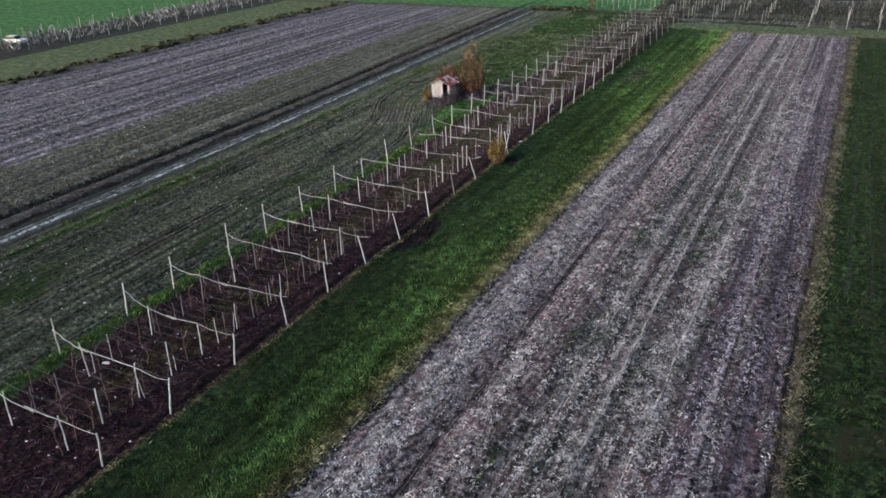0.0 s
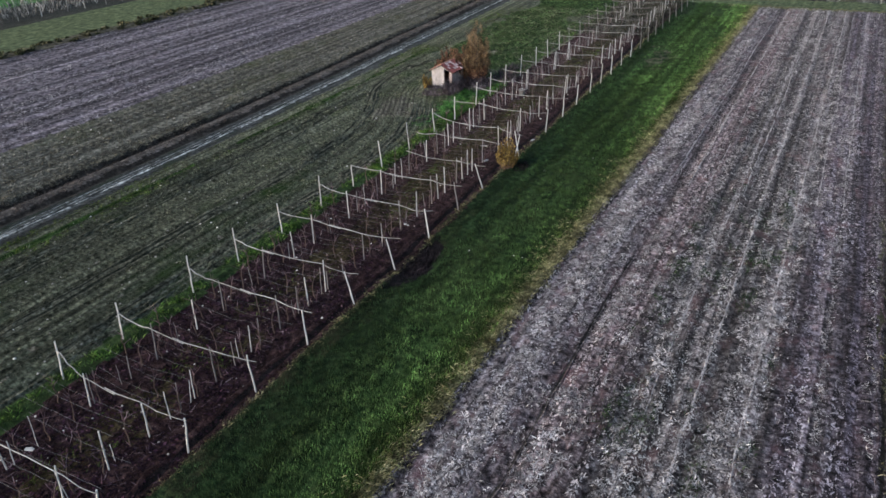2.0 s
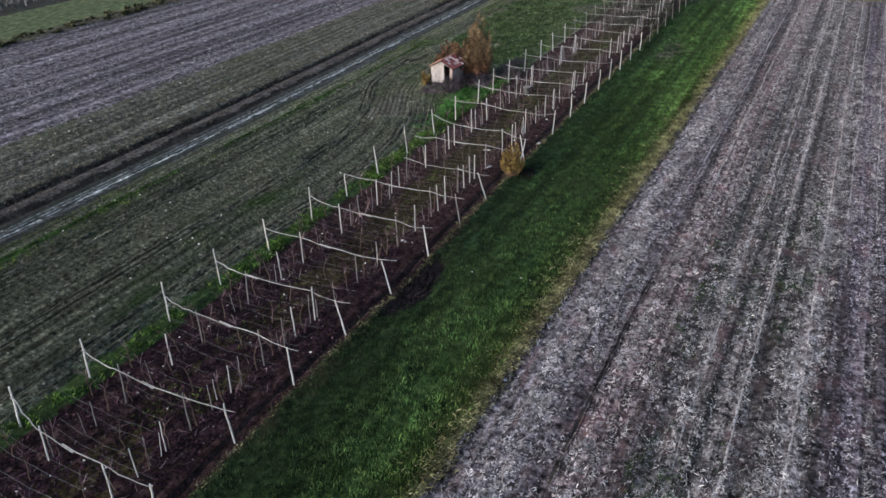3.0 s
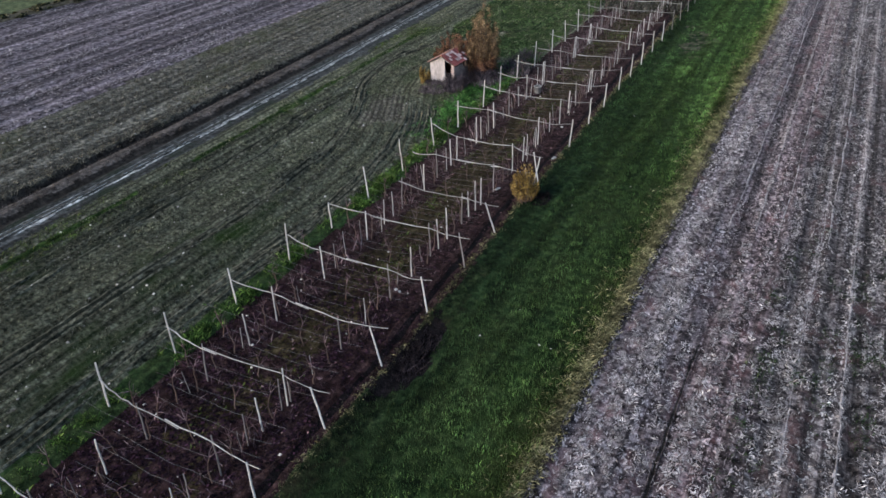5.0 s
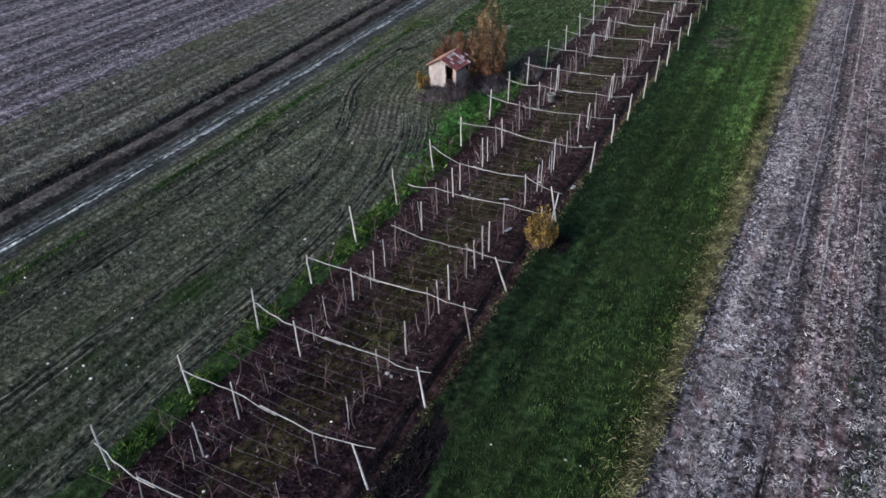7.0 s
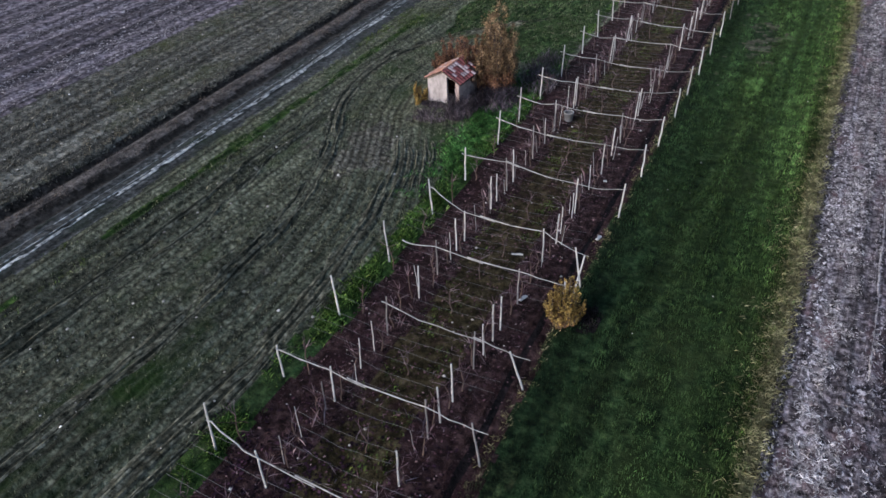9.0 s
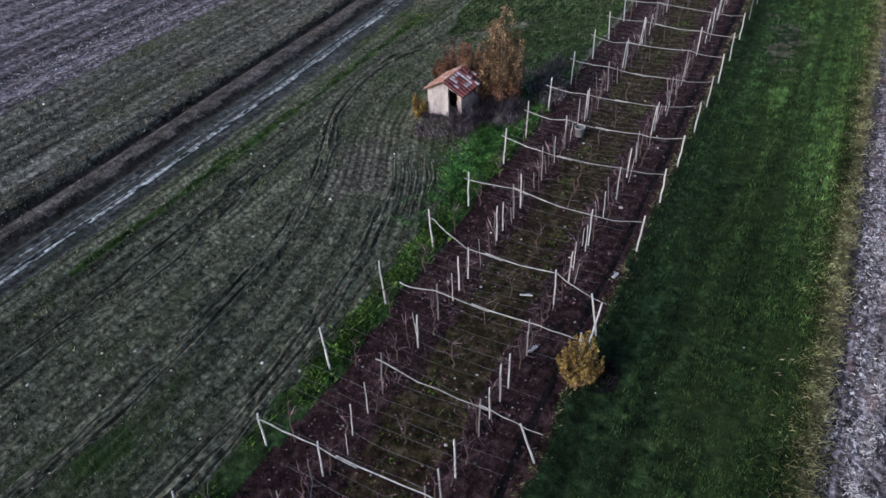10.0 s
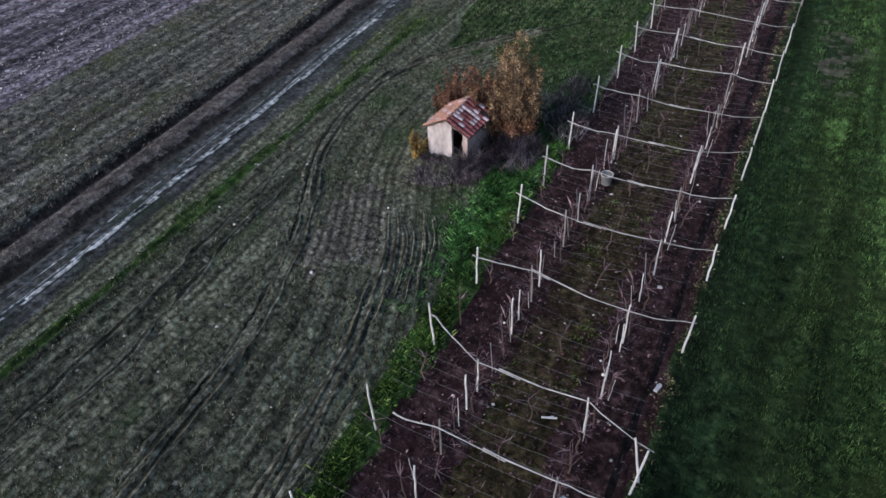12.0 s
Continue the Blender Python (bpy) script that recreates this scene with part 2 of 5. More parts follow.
# the meadow strip: darker beside the vines, lighter towards the plough, darkened midway along
MEADOW_TONE = (2.0, 13.4, ((2.1, (1.25, 1.2, 1.2)), (4.4, (1.2, 1.1, 1.1)), (5.2, (0.58, 0.58, 0.66)), (6.1, (0.56, 0.56, 0.64)), (6.9, (0.88, 0.85, 0.92)), (7.5, (0.74, 0.71, 0.76)), (8.6, (1.10, 0.98, 1.0)), (10.2, (1.30, 1.22, 1.17)), (11.6, (1.40, 1.25, 1.1)), (12.5, (1.36, 1.1, 0.88)), (13.2, (1.1, 1.0, 0.8))), 0.7, ((15, 1.1), (36, 1.05), (50, (0.86, 0.88, 0.88)), (64, (0.88, 0.90, 0.90)), (78, 1.05), (95, (0.98, 1.0, 1.0))))
SOIL_A = earth("ploughed_soil", (0.015, 0.012, 0.0135), (0.098, 0.081, 0.086), (0.315, 0.278, 0.285), fine=3.0, contrast=0.04, streak=(2.2, 0.010), lines=0.85, patch=0.4, patch_colour=(0.20, 0.124, 0.13), patch_at=(0.54, 0.70), fleck=(0.70, 0.65, 0.65), fleck_at=0.56, fleck_scale=3.4, wide=(5.0, 0.014, 0.4, 1.4), bump=1.0, streak_stops=(0.40, 0.58), field=True, tone=PLOUGH_TONE)
SOIL_B = earth("ploughed_soil_far", (0.026, 0.022, 0.028), (0.118, 0.101, 0.12), (0.27, 0.24, 0.268), fine=2.0, contrast=0.03, streak=(1.0, 0.006), lines=0.95, fleck=(0.46, 0.435, 0.46), fleck_at=0.57, fleck_scale=3.2, wide=(0.45, 0.01, 0.5, 1.4), streak_stops=(0.42, 0.57), field=True)
SOIL_V = earth("vineyard_soil", (0.006, 0.0035, 0.0038), (0.027, 0.0148, 0.0148), (0.08, 0.049, 0.048), fine=2.2, streak=(1.0, 0.25), lines=0.6, patch=0.3, patch_colour=(0.034, 0.017, 0.020), patch_at=(0.5, 0.66), fleck=(0.2, 0.14, 0.14), fleck_at=0.62, gloss=0.05)
MOSS = earth("mossy_soil", (0.007, 0.0055, 0.003), (0.032, 0.025, 0.0125), (0.085, 0.068, 0.036), fine=2.6, streak=(1.0, 0.25), lines=0.6, patch=0.4, patch_colour=(0.034, 0.018, 0.017), patch_at=(0.54, 0.68), fleck=(0.16, 0.12, 0.10), fleck_at=0.64, gloss=0.05)
GRASS = earth("grass", (0.003, 0.008, 0.003), (0.0155, 0.032, 0.0105), (0.050, 0.080, 0.028), fine=2.2, streak=(1.5, 0.02), lines=0.75, patch=0.16, patch_colour=(0.046, 0.066, 0.024), patch_at=(0.46, 0.74), wide=(0.8, 0.015, 0.4, 1.6), sheen=0.02, tone=MEADOW_TONE, field=True)
VERGE = earth("verge_grass", (0.005, 0.014, 0.004), (0.024, 0.048, 0.012), (0.068, 0.108, 0.026), fine=2.0, streak=(1.5, 0.3), lines=0.7)
DRY = earth("dry_grass", (0.034, 0.036, 0.016), (0.125, 0.118, 0.058), (0.28, 0.26, 0.145), fine=3.0, streak=(2.5, 0.2), lines=0.7, clump=0.7)
# the stubble: near end darkened in colour, copying its darker look from above
STUBBLE_TONE = (-22.0, -5.0, ((-21.5, (0.95, 0.95, 0.95)), (-17.0, (1.0, 1.0, 1.0)), (-12.0, (1.04, 1.02, 1.0)), (-9.0, (0.98, 1.0, 1.0)), (-5.2, (0.92, 0.96, 0.94))), 0.8, ((20, 0.64), (38, 0.66), (50, (0.76, 0.76, 0.78)), (62, 0.94), (74, 1.04)))
STUBBLE = earth("stubble", (0.0135, 0.0155, 0.010), (0.071, 0.076, 0.051), (0.20, 0.205, 0.147), fine=3.2, contrast=0.02, streak=(2.4, 0.012), lines=0.85, patch=0.10, patch_colour=(0.04, 0.074, 0.02), patch_at=(0.53, 0.66), fleck=(0.34, 0.34, 0.30), fleck_at=0.62, fleck_scale=4.5, wide=(0.7, 0.012, 0.5, 1.5), streak_stops=(0.40, 0.58), bump=1.0, field=True, clump=0.40, rows=0.75, tone=STUBBLE_TONE)
TURNED = earth("turned_stubble", (0.016, 0.015, 0.011), (0.082, 0.077, 0.06), (0.22, 0.205, 0.165), fine=3.0, contrast=0.03, streak=(1.6, 0.05), lines=0.7, fleck=(0.3, 0.29, 0.26), fleck_at=0.6, fleck_scale=4.0, field=True, clump=0.3, rows=1.0)
TRACK = earth("field_track", (0.018, 0.020, 0.020), (0.06, 0.064, 0.064), (0.145, 0.148, 0.152), fine=3.0, contrast=0.03, streak=(2.6, 0.02), lines=0.9, patch=0.3, patch_colour=(0.026, 0.038, 0.022), wide=(0.9, 0.02, 0.45, 1.4), field=True)
CHALK = earth("pale_rut", (0.16, 0.16, 0.155), (0.42, 0.42, 0.41), (0.74, 0.74, 0.72), fine=3.0, contrast=0.06, streak=(3.0, 0.3), lines=0.4, clump=0.45)
DARK_SOIL = earth("near_black_soil", (0.003, 0.0025, 0.003), (0.008, 0.0062, 0.007), (0.018, 0.013, 0.014), fine=3.0, lines=0.4, sheen=0.0)
STRAW_LINE = earth("straw_windrow", (0.18, 0.16, 0.16), (0.44, 0.40, 0.405), (0.66, 0.62, 0.62), fine=6.0, contrast=0.03, lines=0.5, clump=0.4)
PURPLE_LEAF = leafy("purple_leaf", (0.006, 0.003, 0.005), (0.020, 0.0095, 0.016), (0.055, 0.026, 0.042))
CROP = earth("rough_crop", (0.003, 0.007, 0.003), (0.014, 0.025, 0.010), (0.056, 0.078, 0.030), fine=2.4, contrast=0.03, streak=(1.2, 0.05), lines=0.8, patch=0.3, patch_colour=(0.046, 0.044, 0.024), patch_at=(0.5, 0.66), wide=(0.5, 0.04, 0.5, 1.3), sheen=0.03)
CROP_BLADE = leafy("crop_blade", (0.004, 0.012, 0.004), (0.026, 0.054, 0.017), (0.075, 0.11, 0.04))
BANK = earth("ditch_bank", (0.035, 0.031, 0.029), (0.098, 0.088, 0.082), (0.20, 0.178, 0.166), fine=3.0, streak=(2.0, 0.12), lines=0.6)
DITCH = earth("ditch_earth", (0.010, 0.009, 0.009), (0.028, 0.025, 0.023), (0.062, 0.056, 0.05), fine=3.0, streak=(2.0, 0.1), lines=0.6)
PASTURE = earth("rough_pasture", (0.022, 0.0225, 0.018), (0.10, 0.099, 0.084), (0.25, 0.24, 0.205), fine=2.2, contrast=0.03, streak=(1.6, 0.012), lines=0.95, patch=0.11, patch_colour=(0.075, 0.086, 0.034), patch_at=(0.54, 0.70), fleck=(0.32, 0.31, 0.28), fleck_at=0.6, fleck_scale=3.5, wide=(0.6, 0.01, 0.5, 1.4), streak_stops=(0.42, 0.57), bump=1.0, clump=0.45, field=True)
MARGIN = earth("scrub_margin", (0.02, 0.021, 0.013), (0.062, 0.058, 0.041), (0.15, 0.132, 0.095), fine=1.6, streak=(0.6, 0.15), lines=0.6, clump=0.4)
FAR_GREEN = earth("young_crop", (0.04, 0.095, 0.035), (0.06, 0.135, 0.046), (0.085, 0.17, 0.06), fine=0.8, streak=(0.5, 0.05), lines=0.35)
FAR_STRIP = earth("mown_strip", (0.045, 0.06, 0.03), (0.08, 0.10, 0.05), (0.12, 0.14, 0.075), fine=1.2, streak=(0.6, 0.05), lines=0.3)
FAR_VINES = earth("far_vineyard_soil", (0.008, 0.009, 0.009), (0.02, 0.02, 0.019), (0.042, 0.043, 0.038), fine=1.0, streak=(0.6, 0.1), lines=0.5)
POST = weathered("pale_post", (0.46, 0.465, 0.475), (0.78, 0.785, 0.80), 6.0)
BAR = weathered("peeled_pole", (0.20, 0.2, 0.205), (0.52, 0.522, 0.53), 2.2, (1, 1, 1), 0.85)
GREY_POST = weathered("grey_post", (0.15, 0.142, 0.148), (0.34, 0.325, 0.335), 6.0)
WIRE = weathered("dull_wire", (0.12, 0.118, 0.12), (0.30, 0.295, 0.30), 3.0, (1, 1, 1))
PLASTER = weathered("old_plaster", (0.20, 0.185, 0.19), (0.47, 0.435, 0.448), 2.2, (1, 1, 0.5), 0.9, 0.5, 0.05)
BLADE = leafy("grass_blade", (0.0125, 0.030, 0.0098), (0.055, 0.107, 0.035), (0.075, 0.130, 0.048), tone=MEADOW_TONE)
MEADOW_BLADE = leafy("meadow_blade", (0.024, 0.048, 0.016), (0.082, 0.135, 0.052), (0.12, 0.175, 0.075))
LIGHT_BLADE = leafy("light_blade", (0.026, 0.062, 0.019), (0.086, 0.178, 0.052), (0.13, 0.22, 0.08), tone=MEADOW_TONE)
VERGE_BLADE = leafy("verge_blade", (0.014, 0.038, 0.008), (0.068, 0.135, 0.028), (0.17, 0.25, 0.068))
LUSH_BLADE = leafy("lush_blade", (0.014, 0.045, 0.012), (0.058, 0.150, 0.04), (0.13, 0.26, 0.075))
DRY_BLADE = leafy("dry_blade", (0.058, 0.06, 0.029), (0.225, 0.215, 0.115), (0.42, 0.40, 0.25))
STRAW = leafy("straw", (0.20, 0.175, 0.175), (0.50, 0.46, 0.455), (0.8, 0.76, 0.74))
TWIG = leafy("bramble_twig", (0.03, 0.025, 0.031), (0.12, 0.101, 0.118), (0.28, 0.245, 0.27))
DUSKY_TWIG = leafy("dusky_twig", (0.022, 0.019, 0.025), (0.078, 0.066, 0.08), (0.19, 0.165, 0.19))
CANE = leafy("vine_cane", (0.05, 0.03, 0.038), (0.15, 0.10, 0.118), (0.32, 0.25, 0.275))
ORANGE = leafy("autumn_leaf", (0.07, 0.047, 0.028), (0.275, 0.188, 0.11), (0.50, 0.385, 0.25))
YELLOW = leafy("yellow_leaf", (0.08, 0.05, 0.016), (0.32, 0.215, 0.066), (0.55, 0.44, 0.16))
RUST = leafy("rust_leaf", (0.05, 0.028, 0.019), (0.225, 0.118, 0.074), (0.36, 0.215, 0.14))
TAWNY = leafy("tawny_leaf", (0.05, 0.032, 0.02), (0.22, 0.14, 0.08), (0.37, 0.255, 0.155))

# near-black colour standing in for the shade inside the hut
DARK_LINING = weathered("interior_shade", (0.012, 0.010, 0.010), (0.035, 0.028, 0.026), 3.0, (1, 1, 1), 0.95)
WORN_WALL = weathered("worn_masonry", (0.22, 0.165, 0.16), (0.46, 0.38, 0.37), 4.0, (1, 1, 1), 0.95, 0.6, 0.1)
GREY_TUB = weathered("grey_plastic", (0.10, 0.10, 0.105), (0.2, 0.2, 0.205), 2.0, (1, 1, 1), 0.5, 0.1)
TRUNK = weathered("vine_bark", (0.05, 0.035, 0.03), (0.14, 0.10, 0.09), 8.0)
PLASTIC = weathered("pale_plastic", (0.5, 0.5, 0.5), (0.72, 0.72, 0.72), 2.0, (1, 1, 1), 0.5, 0.1)
CAR_PAINT = weathered("white_paint", (0.7, 0.7, 0.7), (0.8, 0.8, 0.8), 1.0, (1, 1, 1), 0.3, 0.0, 0.05)
RUBBER = weathered("tyre_rubber", (0.015, 0.015, 0.015), (0.03, 0.03, 0.03), 4.0, (1, 1, 1), 0.8)
DARK_GLASS = weathered("dark_glass", (0.01, 0.012, 0.014), (0.02, 0.022, 0.025), 1.0, (1, 1, 1), 0.08, 0.0)
STONE = leafy("pale_stone", (0.22, 0.21, 0.2), (0.5, 0.48, 0.46), (0.7, 0.68, 0.66))
DRY_WEED = leafy("faded_weed", (0.03, 0.034, 0.02), (0.12, 0.12, 0.082), (0.25, 0.235, 0.17))
STUBBLE_BLADE = leafy("stubble_blade", (0.05, 0.058, 0.034), (0.18, 0.193, 0.125), (0.30, 0.305, 0.22))
OLIVE_BLADE = leafy("olive_blade", (0.03, 0.055, 0.012), (0.07, 0.105, 0.022), (0.12, 0.15, 0.04))
PASTURE_BLADE = leafy("pasture_blade", (0.05, 0.05, 0.04), (0.14, 0.138, 0.115), (0.21, 0.205, 0.18))
BANK_BLADE = leafy("bank_blade", (0.03, 0.025, 0.022), (0.10, 0.083, 0.074), (0.2, 0.17, 0.15))
LITTER = leafy("leaf_litter", (0.04, 0.02, 0.026), (0.10, 0.052, 0.065), (0.26, 0.18, 0.18))
DARK_TWIG = leafy("dark_twig", (0.007, 0.006, 0.008), (0.022, 0.018, 0.022), (0.06, 0.048, 0.055))
SCRUB = leafy("scrub_leaf", (0.03, 0.036, 0.018), (0.075, 0.08, 0.045), (0.17, 0.15, 0.10))
PALE_CANE = leafy("pale_cane", (0.08, 0.08, 0.082), (0.22, 0.22, 0.222), (0.45, 0.45, 0.445))
DULL_CANE = leafy("dull_cane", (0.025, 0.027, 0.022), (0.06, 0.062, 0.05), (0.14, 0.135, 0.12))
# ruts darkened and ridges lightened beyond their soil, putting relief shading into colour
RUT = earth("shaded_rut_soil", (0.009, 0.0095, 0.007), (0.024, 0.026, 0.019), (0.055, 0.058, 0.043), fine=5.0, lines=0.3)
RIDGE = earth("rut_ridge", (0.028, 0.029, 0.02), (0.09, 0.088, 0.062), (0.22, 0.215, 0.165), fine=3.0, contrast=0.04, lines=0.4)
# salmon left, red right; the tones also hold the lit and unlit slope
TILE_WARM = weathered("clay_tile_warm", (0.34, 0.165, 0.115), (0.56, 0.32, 0.24), 6.0, (1, 1, 1), 0.85, 0.3, 0.35)
TILE_DARK = weathered("clay_tile_dark", (0.17, 0.05, 0.055), (0.33, 0.115, 0.115), 6.0, (1, 1, 1), 0.85, 0.3, 0.5)
TILE_PALE = weathered("clay_tile_lichen", (0.40, 0.30, 0.31), (0.64, 0.52, 0.53), 5.0, (1, 1, 1), 0.9, 0.3, 0.45)


# ---- mesh building ----
class Form:
    """Collects the faces of one mesh."""

    def __init__(self):
        self.v, self.f = [], []

    def face(self, *points):
        n = len(self.v)
        self.v += [tuple(p) for p in points]
        self.f.append(tuple(range(n, n + len(points))))

    def tube(self, points, radii, sides=6, caps=True):
        points = [Vector(p) for p in points]
        radii = radii if isinstance(radii, (list, tuple)) else [radii] * len(points)
        base = len(self.v)
        for k, p in enumerate(points):
            way = (points[min(k + 1, len(points) - 1)] - points[max(k - 1, 0)]).normalized()
            side = way.cross(Vector((0.3, 0.2, 1)) if abs(way.z) < 0.8 else Vector((1, 0.1, 0))).normalized()
            up = side.cross(way)
            for s in range(sides):
                a = 2 * math.pi * s / sides
                self.v.append(tuple(p + radii[k] * (math.cos(a) * side + math.sin(a) * up)))
        for k in range(len(points) - 1):
            for s in range(sides):
                a, b = base + k * sides + s, base + k * sides + (s + 1) % sides
                self.f.append((a, a + sides, b + sides, b))
        if caps:
            self.f.append(tuple(range(base, base + sides)))
            self.f.append(tuple(reversed(range(len(self.v) - sides, len(self.v)))))

    def box(self, lo, hi, turn=None):
        base = len(self.v)
        for z in (lo[2], hi[2]):
            for x, y in ((lo[0], lo[1]), (hi[0], lo[1]), (hi[0], hi[1]), (lo[0], hi[1])):
                p = Vector((x, y, z))
                self.v.append(tuple(turn @ p if turn else p))
        for q in ((0, 3, 2, 1), (4, 5, 6, 7), (0, 1, 5, 4), (1, 2, 6, 5), (2, 3, 7, 6), (3, 0, 4, 7)):
            self.f.append(tuple(base + k for k in q))

    def slab(self, outline, y0, y1):
        """A wall piece: an outline in x and z, given anticlockwise as seen from -y, with a thickness in y."""
        n = len(outline)
        base = len(self.v)
        self.v += [(x, y, z) for y in (y0, y1) for x, z in outline]
        self.f.append(tuple(range(base, base + n)))
        self.f.append(tuple(reversed(range(base + n, base + 2 * n))))
        for k in range(n):
            j = (k + 1) % n
            self.f.append((base + k, base + n + k, base + n + j, base + j))

    def mesh(self, name, mat):
        me = bpy.data.meshes.new(name)
        me.from_pydata(self.v, [], self.f)
        me.materials.append(mat)
        me.update()
        return me


def part(name, form, mat, parent, label="", at=None):
    """One mesh as a part of a thing (form: a Form, or a mesh that alike parts share)."""
    ob = new(name, form.mesh(name, mat) if isinstance(form, Form) else form)
    ob.parent = parent
    if at is not None:
        ob.matrix_basis = at
    return tagged(ob, label)


def thing(name, at, label, category, group="", kind=""):
    ob = new(name)
    ob.empty_display_size = 0.2
    ob.matrix_basis = at if isinstance(at, Matrix) else Matrix.Translation(at)
    return tagged(ob, label, category, group, kind)


def stuff(name, form, mat, label, category):
    return tagged(new(name, form.mesh(name, mat)), label, category, kind="stuff")


def soup(name, corners, mat, label, category, kind="stuff", parent=None):
    """Many loose triangles or quads, given as an array (pieces, corners, 3)."""
    n, k = corners.shape[:2]
    me = bpy.data.meshes.new(name)
    me.vertices.add(n * k)
    me.vertices.foreach_set("co", corners.astype(np.float32).ravel())
    me.loops.add(n * k)
    me.loops.foreach_set("vertex_index", np.arange(n * k, dtype=np.int32))
    me.polygons.add(n)
    me.polygons.foreach_set("loop_start", np.arange(0, n * k, k, dtype=np.int32))
    me.polygons.foreach_set("loop_total", np.full(n, k, dtype=np.int32))
    me.update(calc_edges=True)
    me.materials.append(mat)
    ob = new(name, me)
    ob.parent = parent
    return tagged(ob, label, category, kind=kind)


# ---- the ground: one sheet to the horizon ----
def steps(*runs):
    out = []
    for a, b, s in runs:
        out += list(np.arange(a, b - 1e-6, s))
    return np.array(out + [runs[-1][1]])


def ground():
    u = np.r_[[-3000, -1500, -700, -350, -220, -160, -130], steps((-118, -75, 1.0), (-75, -28, 0.5), (-28, -20, 0.2), (-20, -5.6, 0.125), (-5.6, 5.6, 0.2), (5.6, 12.4, 0.25), (12.4, 33.6, 0.155), (33.6, 52, 0.5)), [56, 62, 75, 100, 150, 250, 500, 1200, 3000]]
    v = np.r_[[-3000, -1000, -300, -80, -30, -12], steps((-5, 6, 0.7), (6, 62, 0.2), (62, 100, 0.32), (100, 162, 0.6)), [165, 170, 180, 200, 240, 320, 500, 900, 1700, 3500]]
    U, W = np.meshgrid(u, v)
    near = between(U, -112, 55, 4) * between(W, -5, 165, 4)
    Z = height(U, W) * near
    X = to_x(U, np.clip(W, -100, 200))
    me = bpy.data.meshes.new("ground")
    nu, nv = len(u), len(v)
    me.vertices.add(nu * nv)
    me.vertices.foreach_set("co", np.stack([X, W, Z], -1).astype(np.float32).ravel())
    k = (np.arange(nv - 1)[:, None] * nu + np.arange(nu - 1)[None]).ravel()
    quads = np.stack([k, k + 1, k + nu + 1, k + nu], 1).astype(np.int32)
    me.loops.add(quads.size)
    me.loops.foreach_set("vertex_index", quads.ravel())
    me.polygons.add(len(quads))
    me.polygons.foreach_set("loop_start", np.arange(0, quads.size, 4, dtype=np.int32))
    me.polygons.foreach_set("loop_total", np.full(len(quads), 4, dtype=np.int32))
    cu = ((u[1:] + u[:-1]) / 2)[None] + 0 * v[1:, None]
    cv = ((v[1:] + v[:-1]) / 2)[:, None] + 0 * u[None, 1:]
    # uneven edges between the fields
    e = cu + 0.75 * (fbm(cu / 1.0, cv / 1.2, 61) - 0.5) + 0.5 * (fbm(cu / 6, cv / 9, 62) - 0.5)
    kinds = [GRASS, FAR_GREEN, FAR_VINES, FAR_STRIP, MARGIN, SOIL_B, PASTURE, DITCH, TRACK, CHALK, STUBBLE, VERGE, SOIL_V, DRY, SOIL_A, BANK, DARK_SOIL, CROP, MOSS, TURNED]
    edges = [(-1e9, 1), (-109, 2), (-91, 3), (-75.5, 4), (-71.8, 5), (-38.6, 6), (-27.5, 7), (-26.7, 15), (-25.1, 7), (-24.2, 8), (-21.4, 10), (-5.5, 11), (-4.1, 12), (5.0, 0), (12.65, 13), (13.2, 14), (31.2, 4), (32.0, 17)]
    e = np.where((cu > 11.5) & (cu < 14.5), cu + 0.35 * (e - cu), e)
    zone = np.zeros(cu.shape, np.int32)
    for at, kind in edges:
        zone[e >= at] = kind
    green = np.exp(-((cu + 5.8) / 1.2) ** 2 - ((cv - 76.0) / 4.5) ** 2) + 0.7 * np.exp(-((cu + 5.6) / 1.1) ** 2 - ((cv - 70.0) / 4.0) ** 2) + 0.5 * fbm(cu / 1.5, cv / 2.5, 71)
    zone[(green > 0.85) & (cu < -4.2)] = 11
    meadow = fbm(cu / 4, cv / 9, 73) + np.clip((cv - 84) / 14, -0.6, 0.35) + np.clip((cu + 16.5) / 6, -0.5, 0.1)
    meadow = meadow + 0.55 * np.exp(-((cu + 14.3) / 2.2) ** 2 - ((cv - 76.5) / 4.0) ** 2)
    zone[(meadow > 0.74) & (cu > -21) & (cu < -4.5)] = 0
    zone[(zone == 11) & (cv > 79 + 3 * fbm(cu / 1.0, cv / 1.5, 70)) & (cu > -7)] = 10
    worn = np.exp(-((cv - 48.3) / 2.2) ** 2) + 1.4 * (fbm(cu / 0.8, cv / 1.4, 70) - 0.5)
    zone[(zone == 11) & (cv < 56) & (worn > 0.5)] = 0
    zone[(zone == 11) & (cv < 30 + 18 * fbm(cu / 1.0, cv / 1.5, 74))] = 0
    alley = cu + 1.3 * (fbm(cu / 0.9, cv / 1.4, 77) - 0.5)
    zone[(zone == 12) & (alley > -1.0) & (alley < 1.8) & (fbm(cu / 2, cv / 4, 78) + 0.012 * (cv - 30) > 0.42)] = 18
    bare = np.exp(-((cu - 8.2) / 1.3) ** 2 - ((cv - 97.5) / 6.0) ** 2) + 2.2 * (fbm(cu / 0.5, cv / 0.9, 79) - 0.5)
    zone[(bare > 0.75) & (cv > 86) & (cv < 108) & (cu > 6) & (cu < 11)] = 4
